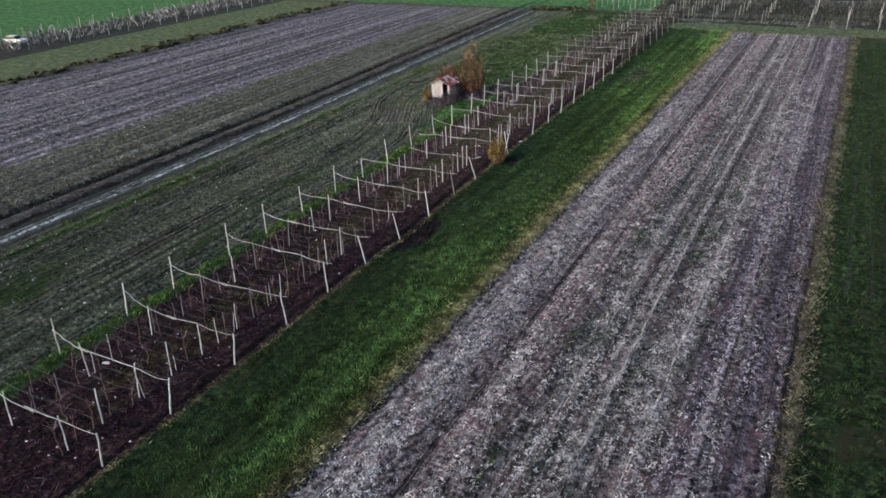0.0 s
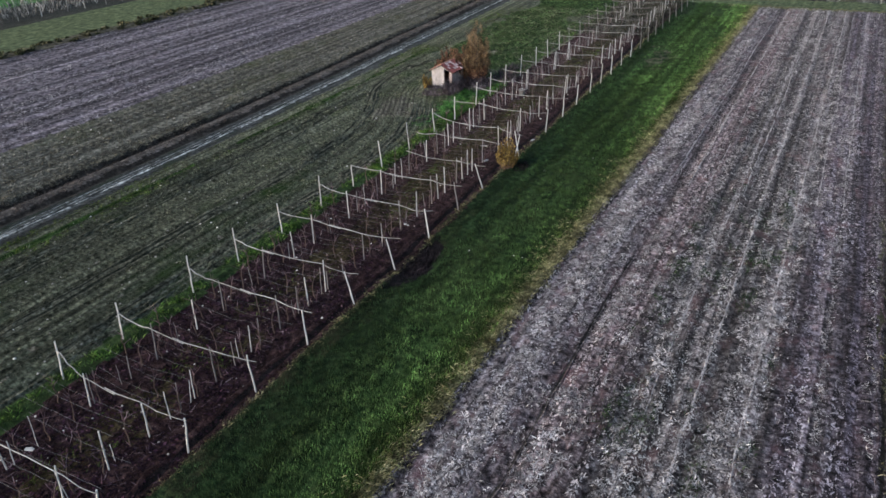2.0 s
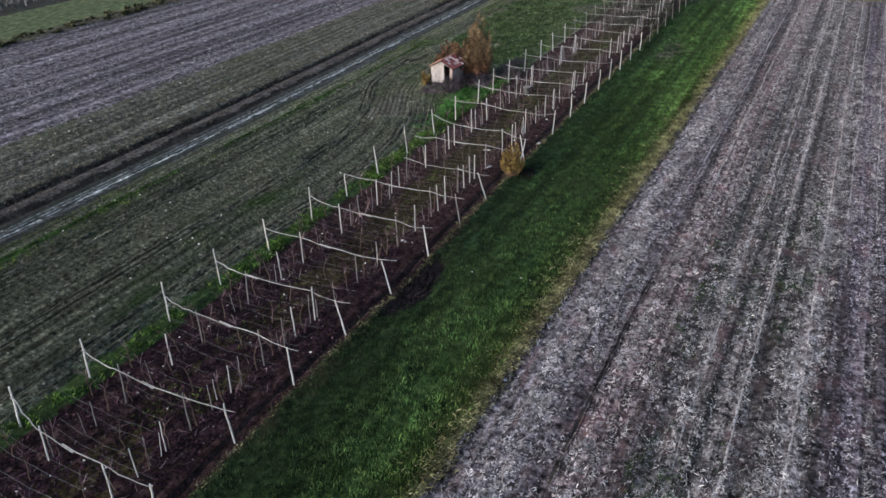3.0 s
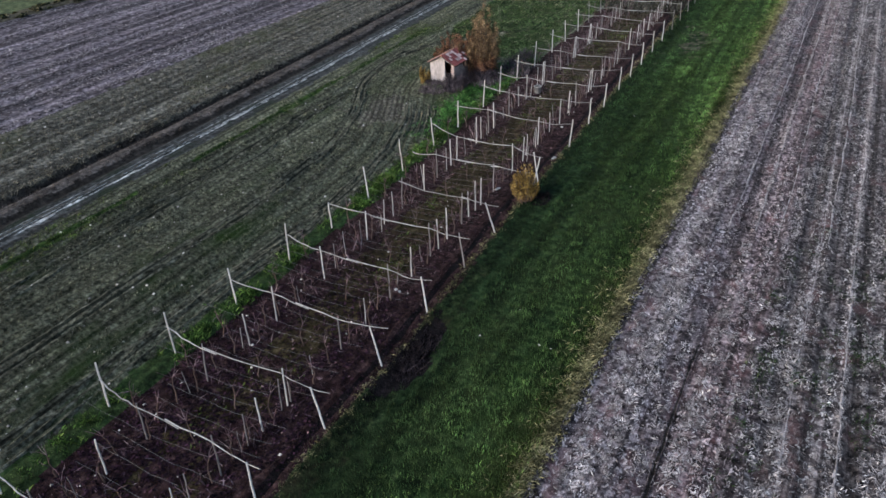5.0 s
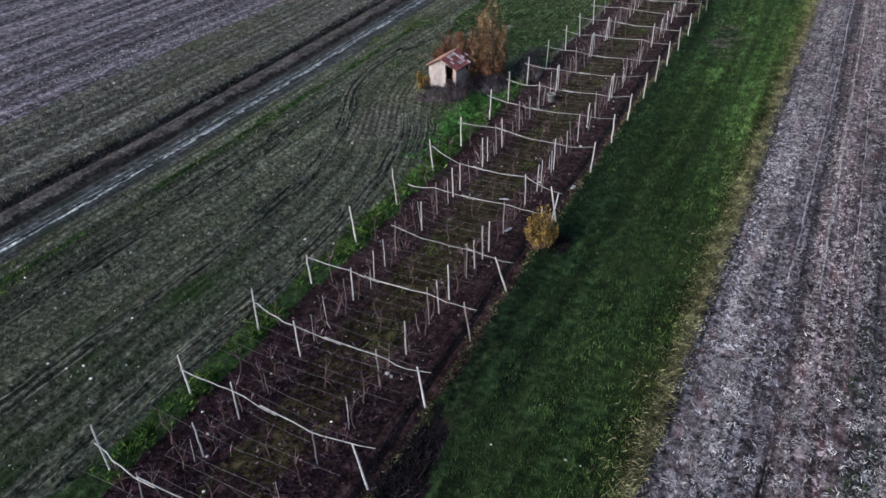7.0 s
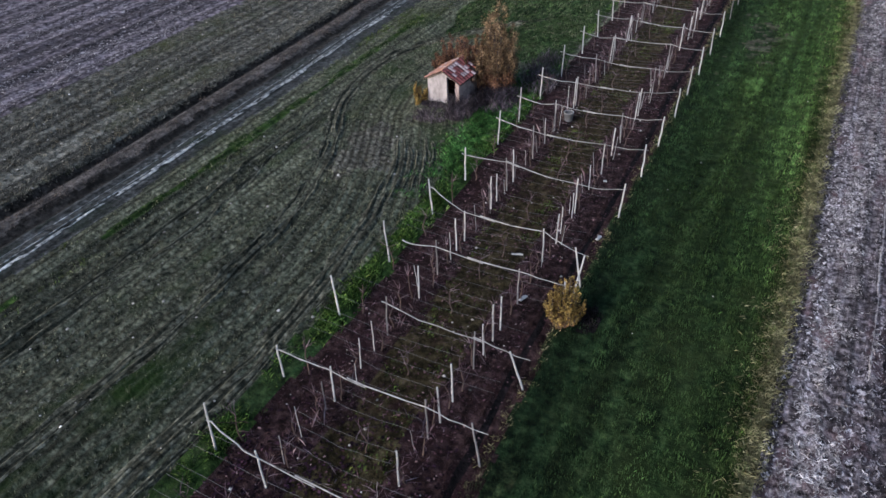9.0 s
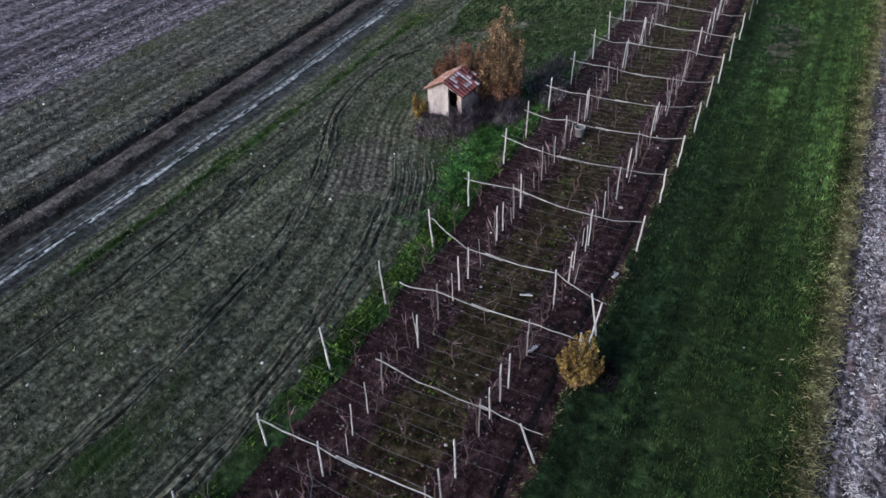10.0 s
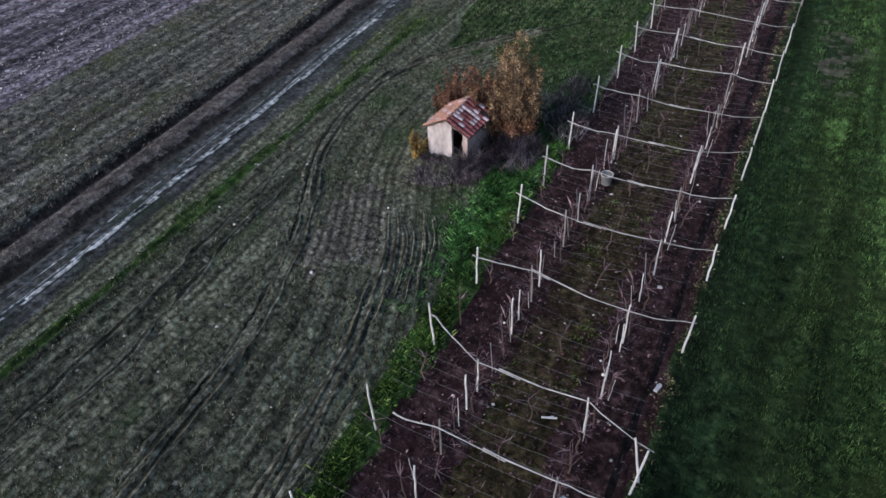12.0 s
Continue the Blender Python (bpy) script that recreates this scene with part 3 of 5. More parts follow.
    turned = np.exp(-((cu + 12.0 + 0.35 * (cv - 67.5)) / 2.9) ** 2 - ((cv - 67.5) / 3.6) ** 2) + 1.7 * (fbm(cu / 0.7, cv / 1.2, 86) - 0.5)
    zone[(zone == 10) & (turned > 0.55)] = 19
    strip = np.exp(-((cu + 19.8) / 0.65) ** 2) * (fbm(cu / 2, cv / 5, 87) + 0.25)
    zone[(strip > 0.52) & (cv < 92)] = 11
    weedy = cu + 1.1 * (fbm(cu / 0.8, cv / 1.4, 84) - 0.5)
    zone[(zone == 0) & (weedy > 4.6) & (weedy < 6.2) & (cv < 48)] = 17
    # dark soil in the hollow; second spot paints shade beside the yellow shrub
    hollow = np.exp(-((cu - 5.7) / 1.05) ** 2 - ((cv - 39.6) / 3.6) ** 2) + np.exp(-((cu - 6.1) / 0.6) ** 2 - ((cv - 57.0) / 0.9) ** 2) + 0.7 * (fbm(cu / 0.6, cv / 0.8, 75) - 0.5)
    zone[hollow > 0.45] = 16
    far = cv + 2.0 * (fbm(cu / 7, cv / 7, 63) - 0.5)
    zone[(far > 134.5) & (cu > 10) & (cu < 40)] = 13
    zone[(far > 136) & (cu > -2)] = 3
    zone[(far > 143) & (cu > -2)] = 2
    zone[(far > 143) & (cu > -2) & (fbm(cu / 9, cv / 3, 76) > 0.5)] = 6
    zone[(far > 152) & (cu <= -2) & (cu > -91)] = 4
    zone[(far > 155) & (cu <= -2)] = 1
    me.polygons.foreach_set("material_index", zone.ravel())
    for m in kinds:
        me.materials.append(m)
    rowed = np.where((U < -5.3) & (U > -21.4), row_at(U, W), U)
    flat = np.stack([rowed, W], -1).reshape(-1, 2)[quads.ravel()].astype(np.float32)
    me.uv_layers.new(name="field").data.foreach_set("uv", flat.ravel())
    me.update(calc_edges=True)
    me.polygons.foreach_set("use_smooth", np.ones(len(quads), bool))
    tagged(new("ground", me), "farmland of ploughed soil, grass strip, stubble and a ditch", "ground", kind="structure")


ground()


# ---- trellis over the vineyard strip ----
def post_mesh(name, tall, thick, mat, seed):
    r = random.Random(seed)
    f = Form()
    pts = [(0, 0, -0.3)]
    for k in range(1, 5):
        pts.append((r.uniform(-0.02, 0.02), r.uniform(-0.02, 0.02), tall * k / 4))
    f.tube(pts, [thick, thick, thick * 0.95, thick * 0.9, thick * 0.82], 7)
    return f.mesh(name, mat)


POSTS = [post_mesh("post", 2.25, 0.046, POST, k) for k in range(4)]
INNER = [post_mesh("post", 2.05, 0.038, m, 10 + k) for k, m in enumerate((POST, POST, GREY_POST, GREY_POST))]
DULL_POSTS = [post_mesh("post", 2.25, 0.04, GREY_POST, 40 + k) for k in range(3)]
SLIM = [post_mesh("post", 2.1, 0.027, m, 30 + k) for k, m in enumerate((POST, GREY_POST, GREY_POST))]
STAKES = [post_mesh("post", 2.1, 0.04, m, 20 + k) for k, m in enumerate((POST, POST, GREY_POST))]


def leaning(u, v, du, dv, tall):
    """A post's pose: its foot at u, v and its top du, dv aside."""
    foot = place(u, v)
    way = Vector((du, dv, 2.0)).normalized()
    turn = way.to_track_quat("Z", "Y").to_matrix().to_4x4()
    return Matrix.Translation(foot) @ turn @ Matrix.Diagonal((1, 1, tall, 1))


# where each crossbar meets the four post lines, from the near end on
LINE_A = (12.0, 16.5, 21.4, 25.2, 30.5, 34.5, 39.0, 43.8, 48.0, 52.4, 57.1, 61.9, 65.9, 71.0, 74.6, 78.6, 83.3, 88.2, 92.3, 96.7)
LINE_B = (11.5, 15.9, 20.6, 24.8, 29.9, 33.9, 38.9, 43.2, 47.9, 52.4, 57.1, 60.4, 66.0, 70.2, 74.4, 78.3, 83.1, 87.5, 92.3, 96.6)
LINE_C = (11.3, 15.7, 20.1, 24.5, 29.6, 34.0, 38.3, 43.0, 47.7, 51.9, 56.7, 60.2, 65.3, 70.1, 74.3, 78.2, 82.7, 87.6, 91.8, 96.0)
LINE_D = (11.2, 15.5, 20.1, 24.7, 29.2, 33.7, 38.5, 42.9, 47.4, 51.5, 56.7, 59.1, 65.7, 70.5, 74.7, 79.2, 83.2, 87.3, 91.5, 96.1)


def frame_line(k, rnd):
    if k < len(LINE_A):
        return [LINE_A[k], LINE_B[k], LINE_C[k], LINE_D[k]]
    v = 96.4 + 4.4 * (k - len(LINE_A) + 1)
    return [v + rnd.uniform(-0.3, 0.3) for c in range(4)]


def inner_line(c, v):
    """The two inner rows of posts and vines bear slightly towards the meadow."""
    return -1.85 + 0.012 * max(0.0, v - 45) if c == 1 else 2.2 + 0.0118 * (v - 14)


def trellis_frame(k, rnd):
    """One trellis bay: four posts and the poles tied along their tops."""
    rows = frame_line(k, rnd)
    mean = sum(rows) / 4
    feet = [-4.80 + 0.0125 * (mean - 20), inner_line(1, mean) + rnd.uniform(-0.08, 0.08), inner_line(2, mean) + rnd.uniform(-0.08, 0.08), 4.45 + 0.013 * (mean - 11)]
    heads = [-4.25 + 0.004 * (mean - 16), inner_line(1, mean) + 0.06, inner_line(2, mean) + 0.05, 4.85 + 0.008 * (mean - 11)]
    whole = thing("vine_trellis", (0, 0, 0), "pale wooden vine trellis of four posts and a crossbar", "trellis", "vine trellises")
    tops = []
    for c in range(4):
        lean_v = {(4, 3): 0.25, (5, 3): 0.2, (6, 3): 0.3}.get((k, c), rnd.uniform(-0.12, 0.12))
        tall = rnd.uniform(0.98, 1.1) if c == 0 else rnd.uniform(0.9, 0.98) if c == 3 else rnd.uniform(0.93, 1.1)
        reach = 0.75 * (heads[c] - feet[c]) + rnd.uniform(-0.06, 0.06)
        if c == 0 and k < 12:
            reach -= 0.36
        if c == 3:
            reach -= {3: 0.45, 4: 0.5, 5: 0.85, 6: 0.9, 7: 0.45, 8: 0.5, 9: 0.7, 10: 0.2, 11: 0.45}.get(k, 0.0)
        if (k, c) == (8, 0):
            tall = 0.78
        at = leaning(feet[c], rows[c] + (0.25 if c == 0 else 0.15) - lean_v, reach, lean_v, tall)
        part("post", rnd.choice(POSTS if k < 20 and (k, c) != (8, 3) else DULL_POSTS) if c in (0, 3) else rnd.choice(INNER if k < 19 else INNER[2:]), None, whole, at=at)
        if c == 3 and k == 11:
            part("brace", POSTS[1], None, whole, "leaning pole propping the end post", at=leaning(feet[c] - 0.15, rows[c] - 0.5, 0.25, 0.5, 0.92))
        if not (c == 0 and k in (9, 10)):
            tops.append(Vector((float(heads[c]), rows[c], 1.9 + rnd.uniform(-0.06, 0.06))))
    if k == 10:
        tops.insert(0, Vector((-3.2, 57.1, 1.7)))
    line = [tops[0] + Vector((-0.2, 0.0, 0.05))]
    for a, b in zip(tops, tops[1:]):
        n = 5
        sag = rnd.uniform(0.05, 0.2)
        for s in range(n):
            t = s / n
            line.append(a.lerp(b, t) - Vector((0, 0, sag * math.sin(math.pi * t))) + Vector((0, rnd.uniform(-0.05, 0.05), rnd.uniform(-0.015, 0.015))))
    line.append(tops[-1] + Vector((0.12, 0, 0.0)))
    n = len(line)
    half = rnd.choice((n // 2, n // 2 + 1, n // 2 - 1))
    for piece, shift, thick in ((line[:half + 1], 0.0, 0.031), (line[half - 1:], 0.06, 0.027)):
        f = Form()
        f.tube([p + Vector((0, shift, shift * 0.4)) for p in piece], [thick - 0.014 * i / len(piece) for i in range(len(piece))], 7)
        part("crossbar", f, BAR if k < 22 else GREY_POST, whole, "peeled wooden pole")
    return rows


rnd = random.Random(5)
FRAMES = 31
LINES = [trellis_frame(k, rnd) for k in range(FRAMES)]
# single posts between the bays: place along the row and height
ROW_B = ((14.3, 1.4), (16.5, 1.3), (20.9, 1.8), (23.1, 1.4), (27.9, 1.9), (36.9, 1.9), (44.6, 1.6), (47.5, 1.6), (50.1, 1.7), (51.3, 1.7), (55.4, 1.9), (59.6, 2.0), (64.0, 2.1), (64.9, 1.8), (67.3, 2.1), (72.6, 1.8), (74.6, 2.2), (78.9, 2.1), (82.0, 1.7), (87.8, 2.1), (91.6, 1.3), (92.8, 2.1))
ROW_C = ((13.5, 2.1), (18.0, 2.1), (21.6, 1.6), (22.3, 1.6), (23.2, 1.7), (26.1, 1.5), (27.4, 1.6), (28.1, 1.7), (31.5, 1.8), (32.4, 1.9), (33.8, 1.8), (34.4, 1.3), (40.7, 1.6), (45.5, 1.9), (48.8, 2.0), (50.0, 2.1), (53.0, 1.8), (54.0, 2.1), (54.8, 1.9), (62.2, 1.9), (63.2, 1.7), (64.9, 1.6), (68.2, 1.6), (72.7, 1.9), (78.9, 2.0), (82.0, 1.4), (85.1, 1.3), (87.8, 1.2))
for c, row in ((1, ROW_B), (2, ROW_C)):
    more = [(v + rnd.uniform(-0.4, 0.4), rnd.uniform(1.6, 2.1)) for v in np.arange(95.0, 136.0, 2.4)]
    for v, tall in list(row) + more:
        stout = tall >= 1.85
        ob = new("trellis_post", rnd.choice(STAKES[:2] if stout else SLIM))
        ob.matrix_basis = leaning(inner_line(c, v) + rnd.uniform(-0.06, 0.06), v, rnd.uniform(-0.06, 0.1), rnd.uniform(-0.06, 0.08), tall / 2.1)
        tagged(ob, "pale weathered wooden post standing in the vineyard soil" if stout else "slim grey wooden post in a row of bare vines", "post", "single trellis posts")


# ---- hut ----
HUT = pose(-9.6, 75.97, 0.62, 0, 0, -4)


def hut():
    h = thing("farm_hut", HUT, "small plastered farm hut with a broken clay tile roof", "hut")
    w, d, e, r, t = 1.24, 1.32, 1.58, 2.2, 0.18

    def under(x):
        return r - (r - e) * abs(x) / w

    f = Form()
    f.slab(((-w, -0.5), (0.28, -0.5), (0.28, under(0.28)), (0, r), (-w, e)), -d, -d + t)
    f.slab(((0.28, 1.88), (0.5, 1.74), (0.96, 1.6), (0.96, under(0.96)), (0.28, under(0.28))), -d, -d + t)
    part("front_wall", f, PLASTER, h, "pale plaster wall with a broken doorway")
    f = Form()
    f.slab(((0.96, -0.5), (w, -0.5), (w, e), (0.96, under(0.96))), -d, -d + t)
    f.box((0.86, -d + 0.02, -0.5), (0.958, -d + t - 0.02, 0.3))
    f.box((0.90, -d + 0.02, 0.8), (0.958, -d + t - 0.02, 1.1))
    part("door_pier", f, WORN_WALL, h, "worn pinkish masonry pier beside the doorway")
    # added linings on back and left walls, painted dark as interior shade
    for lo, hi in (((-w + t, d - t - 0.03, -0.1), (w - t, d - t, e)), ((-w + t, -d + t, -0.1), (-w + t + 0.03, d - t - 0.03, e))):
        f = Form()
        f.box(lo, hi)
        part("inner_wall", f, DARK_LINING, h, "dark lining added to keep the hut interior black")
    for nm, lo, hi in (("side_wall", (-w, -d + t, -0.5), (-w + t, d - t, e)), ("side_wall", (w - t, -d + t, -0.5), (w, d - t, 0.8)), ("back_wall", (-w, d - t, -0.5), (w, d, e))):
        f = Form()
        f.box(lo, hi)
        part(nm, f, WORN_WALL if hi[2] < 1 else PLASTER, h)
    rr = random.Random(3)
    tile = Form()
    n = 5
    for k in range(n):
        a0, a1 = -0.5 + k / n, -0.5 + (k + 1) / n
        z0, z1 = 0.05 * math.cos(a0 * math.pi), 0.05 * math.cos(a1 * math.pi)
        tile.face((-0.21, a0 * 0.30, z0), (0.21, a0 * 0.30, z0 + 0.02), (0.21, a1 * 0.30, z1 + 0.02), (-0.21, a1 * 0.30, z1))
        tile.face((0.21, a0 * 0.30, z0 + 0.02), (0.21, a0 * 0.30, z0 - 0.01), (0.21, a1 * 0.30, z1 - 0.01), (0.21, a1 * 0.30, z1 + 0.02))
    tiles = [tile.mesh("roof_tile", m) for m in (TILE_WARM, TILE_DARK, TILE_PALE)]
    for side in (-1, 1):
        f = Form()
        a, b = Vector((0, 0, r + 0.06)), Vector((side * (w + 0.2), 0, e - 0.09))
        y0, y1 = -d - 0.16, d + 0.16
        f.face((a.x, y0, a.z), (b.x, y0, b.z), (b.x, y1, b.z), (a.x, y1, a.z))
        f.face((a.x, y0, a.z - 0.06), (a.x, y1, a.z - 0.06), (b.x, y1, b.z - 0.06), (b.x, y0, b.z - 0.06))
        f.face((a.x, y0, a.z), (a.x, y0, a.z - 0.06), (b.x, y0, b.z - 0.06), (b.x, y0, b.z))
        f.face((b.x, y0, b.z), (b.x, y0, b.z - 0.06), (b.x, y1, b.z - 0.06), (b.x, y1, b.z))
        f.face((b.x, y1, b.z), (b.x, y1, b.z - 0.06), (a.x, y1, a.z - 0.06), (a.x, y1, a.z))
        roof = part("roof", f, TRUNK, h, "salmon clay tiles" if side < 0 else "dark red clay tiles with pale lichen")
        slope = math.degrees(math.atan2(a.z - b.z, abs(b.x)))
        length = (b - a).length
        for q in range(5):
            for s in range(9):
                if side > 0 and q > 2 and s > 6 and rr.random() < 0.5:
                    continue
                at = a.lerp(b, (q + 0.5) / 5) + Vector((0, y0 + (s + 0.5) * (y1 - y0) / 9, 0.03))
                m = tiles[0] if rr.random() < 0.8 else tiles[2]
                if side > 0:
                    m = tiles[2] if rr.random() < (0.75 if 1 <= s <= 6 and q < 4 else 0.25) * (0.9 if (q + s) % 3 else 0.35) else tiles[1]
                turn = pose(at.x + rr.uniform(-0.04, 0.04), at.y + rr.uniform(-0.03, 0.03), at.z + 0.012 * (4 - q) * 0.3 + rr.uniform(-0.01, 0.02), 0, slope if side > 0 else -slope, rr.uniform(-4, 4) + (0 if side > 0 else 0))
                if side < 0:
                    turn = turn @ pose(0, 0, 0, 0, 0, 180)
                part("roof_tile", m, None, roof, at=turn @ Matrix.Diagonal((length / 5 / 0.40, 1, 1, 1)))
    ridge = Form()
    for k in range(7):
        y = -d - 0.1 + k * (2 * d + 0.2) / 6.6
        if k != 5:
            ridge.tube([(rr.uniform(-0.02, 0.02), y, r + 0.07), (0, y + 0.36, r + 0.09)], [0.10, 0.085], 8)
            part("ridge_tile", ridge, TILE_WARM, h)
            ridge = Form()
    for y in (-0.85, 0.0, 0.85):
        f = Form()
        f.tube([(w + 0.18, y, e - 0.18), (0.0, y, r - 0.07)], 0.045, 6)
        part("rafter", f, TRUNK, h, "old wooden rafter")
    for y0, y1, z in ((-1.14, -0.6, 1.47), (-0.6, -0.1, 1.44), (-0.1, 0.35, 1.36), (0.35, 0.5, 1.0), (0.95, 1.14, 1.45)):
        f = Form()
        f.box((w - t, y0, 0.8), (w - 0.01, y1, z))
        part("wall_fragment", f, WORN_WALL, h)


hut()


# ---- shrubs ----
def leaf_cloud(centres, sizes, count, leaf, rng, rise=0.0):
    """Small leaves scattered in uneven clumps: an array of quads. rise: how far they point upwards."""
    which = rng.integers(0, len(centres), count)
    way = rng.normal(size=(count, 3))
    way /= np.linalg.norm(way, axis=1)[:, None]
    at = np.array(centres)[which] + way * (np.array(sizes)[which] * rng.random((count, 1)) ** 0.6)
    a = rng.normal(size=(count, 3)) + np.array([0, 0, rise])
    a /= np.linalg.norm(a, axis=1)[:, None]
    b = np.cross(a, rng.normal(size=(count, 3)))
    b /= np.linalg.norm(b, axis=1)[:, None]
    s = leaf * rng.uniform(0.6, 1.5, (count, 1))
    return np.stack([at - a * s, at - b * s * 0.45, at + a * s, at + b * s * 0.45], 1)


def shrub(name, at, tall, wide, mat, label, seed, leaves, leaf=0.06, stems=9, upright=0.5, spray=1.0, inner=None, ragged=0.0):
    """A many-stemmed shrub: stems that rise and spread, twigs along them, and sprays of leaves on the twigs."""
    rng = np.random.default_rng(seed)
    r = random.Random(seed)
    s = thing(name, at, label, "shrub")
    centres, sizes, deep, deep_sizes = [], [], [], []
    for k in range(stems):
        f = Form()
        a = 2 * math.pi * (k * 0.382 + 0.3 * r.random())
        out = wide * math.sqrt((k + 0.5) / stems) * r.uniform(0.7, 1.1)
        peak = tall * r.uniform(0.62 - 0.2 * ragged, 1.05 + 0.2 * ragged) * (1 - (0.62 - 0.25 * upright) * (out / wide) ** 1.6)
        foot = Vector((0.3 * out * math.cos(a), 0.3 * out * math.sin(a), -0.1))
        top = Vector((out * math.cos(a) * (1 - 0.35 * upright), out * math.sin(a) * (1 - 0.35 * upright), peak))
        bend = foot.lerp(top, 0.5) + Vector((0.12 * out * math.cos(a), 0.12 * out * math.sin(a), -0.04 * peak))
        f.tube([foot, bend, top], [0.035 + 0.006 * tall, 0.018 + 0.003 * tall, 0.006], 5)
        for q in range(9):
            t = 0.16 + 0.84 * q / 8
            c = foot.lerp(bend, t * 2) if t < 0.5 else bend.lerp(top, t * 2 - 1)
            b = a + r.uniform(-1.5, 1.5)
            reach = tall * r.uniform(0.06, 0.15) * (1.15 - 0.75 * t)
            tip = c + Vector((math.cos(b) * reach, math.sin(b) * reach, reach * r.uniform(0.5, 1.5)))
            f.tube([c, c.lerp(tip, 0.55) + Vector((0, 0, -0.03)), tip], [0.011, 0.008, 0.004], 4)
            for w in (0.35, 0.7, 1.0):
                p = c.lerp(tip, w)
                size = spray * tall * r.uniform(0.022, 0.05) * (1.25 - 0.45 * t)
                # low inner sprays: browner leaf, its darker tone imitating the shrub's shaded interior
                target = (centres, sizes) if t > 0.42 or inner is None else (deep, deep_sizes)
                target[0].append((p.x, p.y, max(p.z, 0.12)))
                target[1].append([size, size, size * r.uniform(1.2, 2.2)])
        part("stem", f, TWIG, s, "thin bare stem with twigs")
    share = len(centres) / (len(centres) + len(deep))
    soup("foliage", leaf_cloud(centres, sizes, int(leaves * share), leaf, rng, 1.0), mat, "", "", "", s)
    if deep:
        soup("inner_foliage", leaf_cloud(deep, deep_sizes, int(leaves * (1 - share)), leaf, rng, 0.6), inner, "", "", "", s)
    return s


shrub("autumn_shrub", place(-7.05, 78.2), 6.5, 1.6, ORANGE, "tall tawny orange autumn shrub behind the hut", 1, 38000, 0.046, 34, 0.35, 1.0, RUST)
shrub("autumn_shrub", place(-10.2, 78.7), 3.7, 2.5, RUST, "low rust-brown autumn shrub behind the hut", 2, 40000, 0.046, 60, 0.0, 1.2)
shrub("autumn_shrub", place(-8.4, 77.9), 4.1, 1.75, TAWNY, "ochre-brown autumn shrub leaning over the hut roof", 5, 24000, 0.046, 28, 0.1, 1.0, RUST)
shrub("yellow_shrub", place(5.15, 56.3), 2.45, 1.05, YELLOW, "yellow autumn shrub at the trellis edge", 3, 21000, 0.033, 44, 0.2, 1.15, TAWNY, 1.0)
shrub("yellow_shrub", place(-11.5, 74.5), 1.6, 0.8, YELLOW, "low yellow weeds beside the hut wall", 4, 5500, 0.034, 16, 0.1, 1.7)


# ---- vines under the trellis ----
def vine_meshes(seed):
    r = random.Random(seed)
    trunk, canes = Form(), Form()
    p = Vector((0, 0, -0.1))
    pts = [p]
    for k in range(4):
        p = p + Vector((r.uniform(-0.12, 0.12), r.uniform(-0.12, 0.12), r.uniform(0.28, 0.42)))
        pts.append(p)
    trunk.tube(pts, [0.04, 0.035, 0.03, 0.028, 0.02], 6)
    for k in range(9):
        q = pts[r.choice((2, 3, 4, 4))].copy()
        way = Vector((r.uniform(-0.8, 0.8), r.uniform(-0.8, 0.8), r.uniform(0.1, 1.4))).normalized()
        line = [q.copy()]
        for s in range(4):
            q = q + way * r.uniform(0.1, 0.22)
            way = (way + Vector((r.uniform(-0.3, 0.3), r.uniform(-0.3, 0.3), -0.12))).normalized()
            q.z = max(q.z, 0.1)
            line.append(q.copy())
        canes.tube(line, [0.014, 0.012, 0.010, 0.008, 0.005], 4)
    return trunk.mesh("trunk", TRUNK), canes.mesh("cane_crown", CANE)


VINES = [vine_meshes(70 + k) for k in range(7)]
rnd = random.Random(8)
first = []
for k, (trunk, canes) in enumerate(VINES):
    whole = thing("grape_vine", place(-1.7, 12.6 + 1.4 * k), "bare pruned grape vine with reddish canes", "vine", "grape vines")
    part("trunk", trunk, None, whole)
    part("cane_crown", canes, None, whole, "thin reddish canes")
    first.append(whole)
for c in range(4):
    v = 9.5 + (0 if c else 13.5)
    while v < 112:
        v += rnd.uniform(0.9, 1.7) if c < 2 else rnd.uniform(2.0, 4.5)
        u = (inner_line(1, v), inner_line(2, v), -3.6, 0.4)[c]
        copy_thing(rnd.choice(first), Matrix.Translation(place(u + rnd.uniform(-0.35, 0.35), v)) @ pose(0, 0, 0, 0, 0, rnd.uniform(0, 360)))

THIN = [post_mesh("vine_stake", 1.6, 0.017, m, 90 + k) for k, m in enumerate((POST, GREY_POST, BAR))]
for c in (1, 2):
    v = 10.0
    while v < 125:
        v += rnd.uniform(1.0, 3.2) if v > 60 else rnd.uniform(2.5, 7.0)
        ob = new("vine_stake", rnd.choice(THIN))
        ob.matrix_basis = leaning(inner_line(c, v) + rnd.uniform(-0.35, 0.35), v, rnd.uniform(-0.25, 0.25), rnd.uniform(-0.25, 0.25), rnd.uniform(0.6, 1.15))
        tagged(ob, "thin pale stake supporting a bare vine", "stake", "vine stakes")

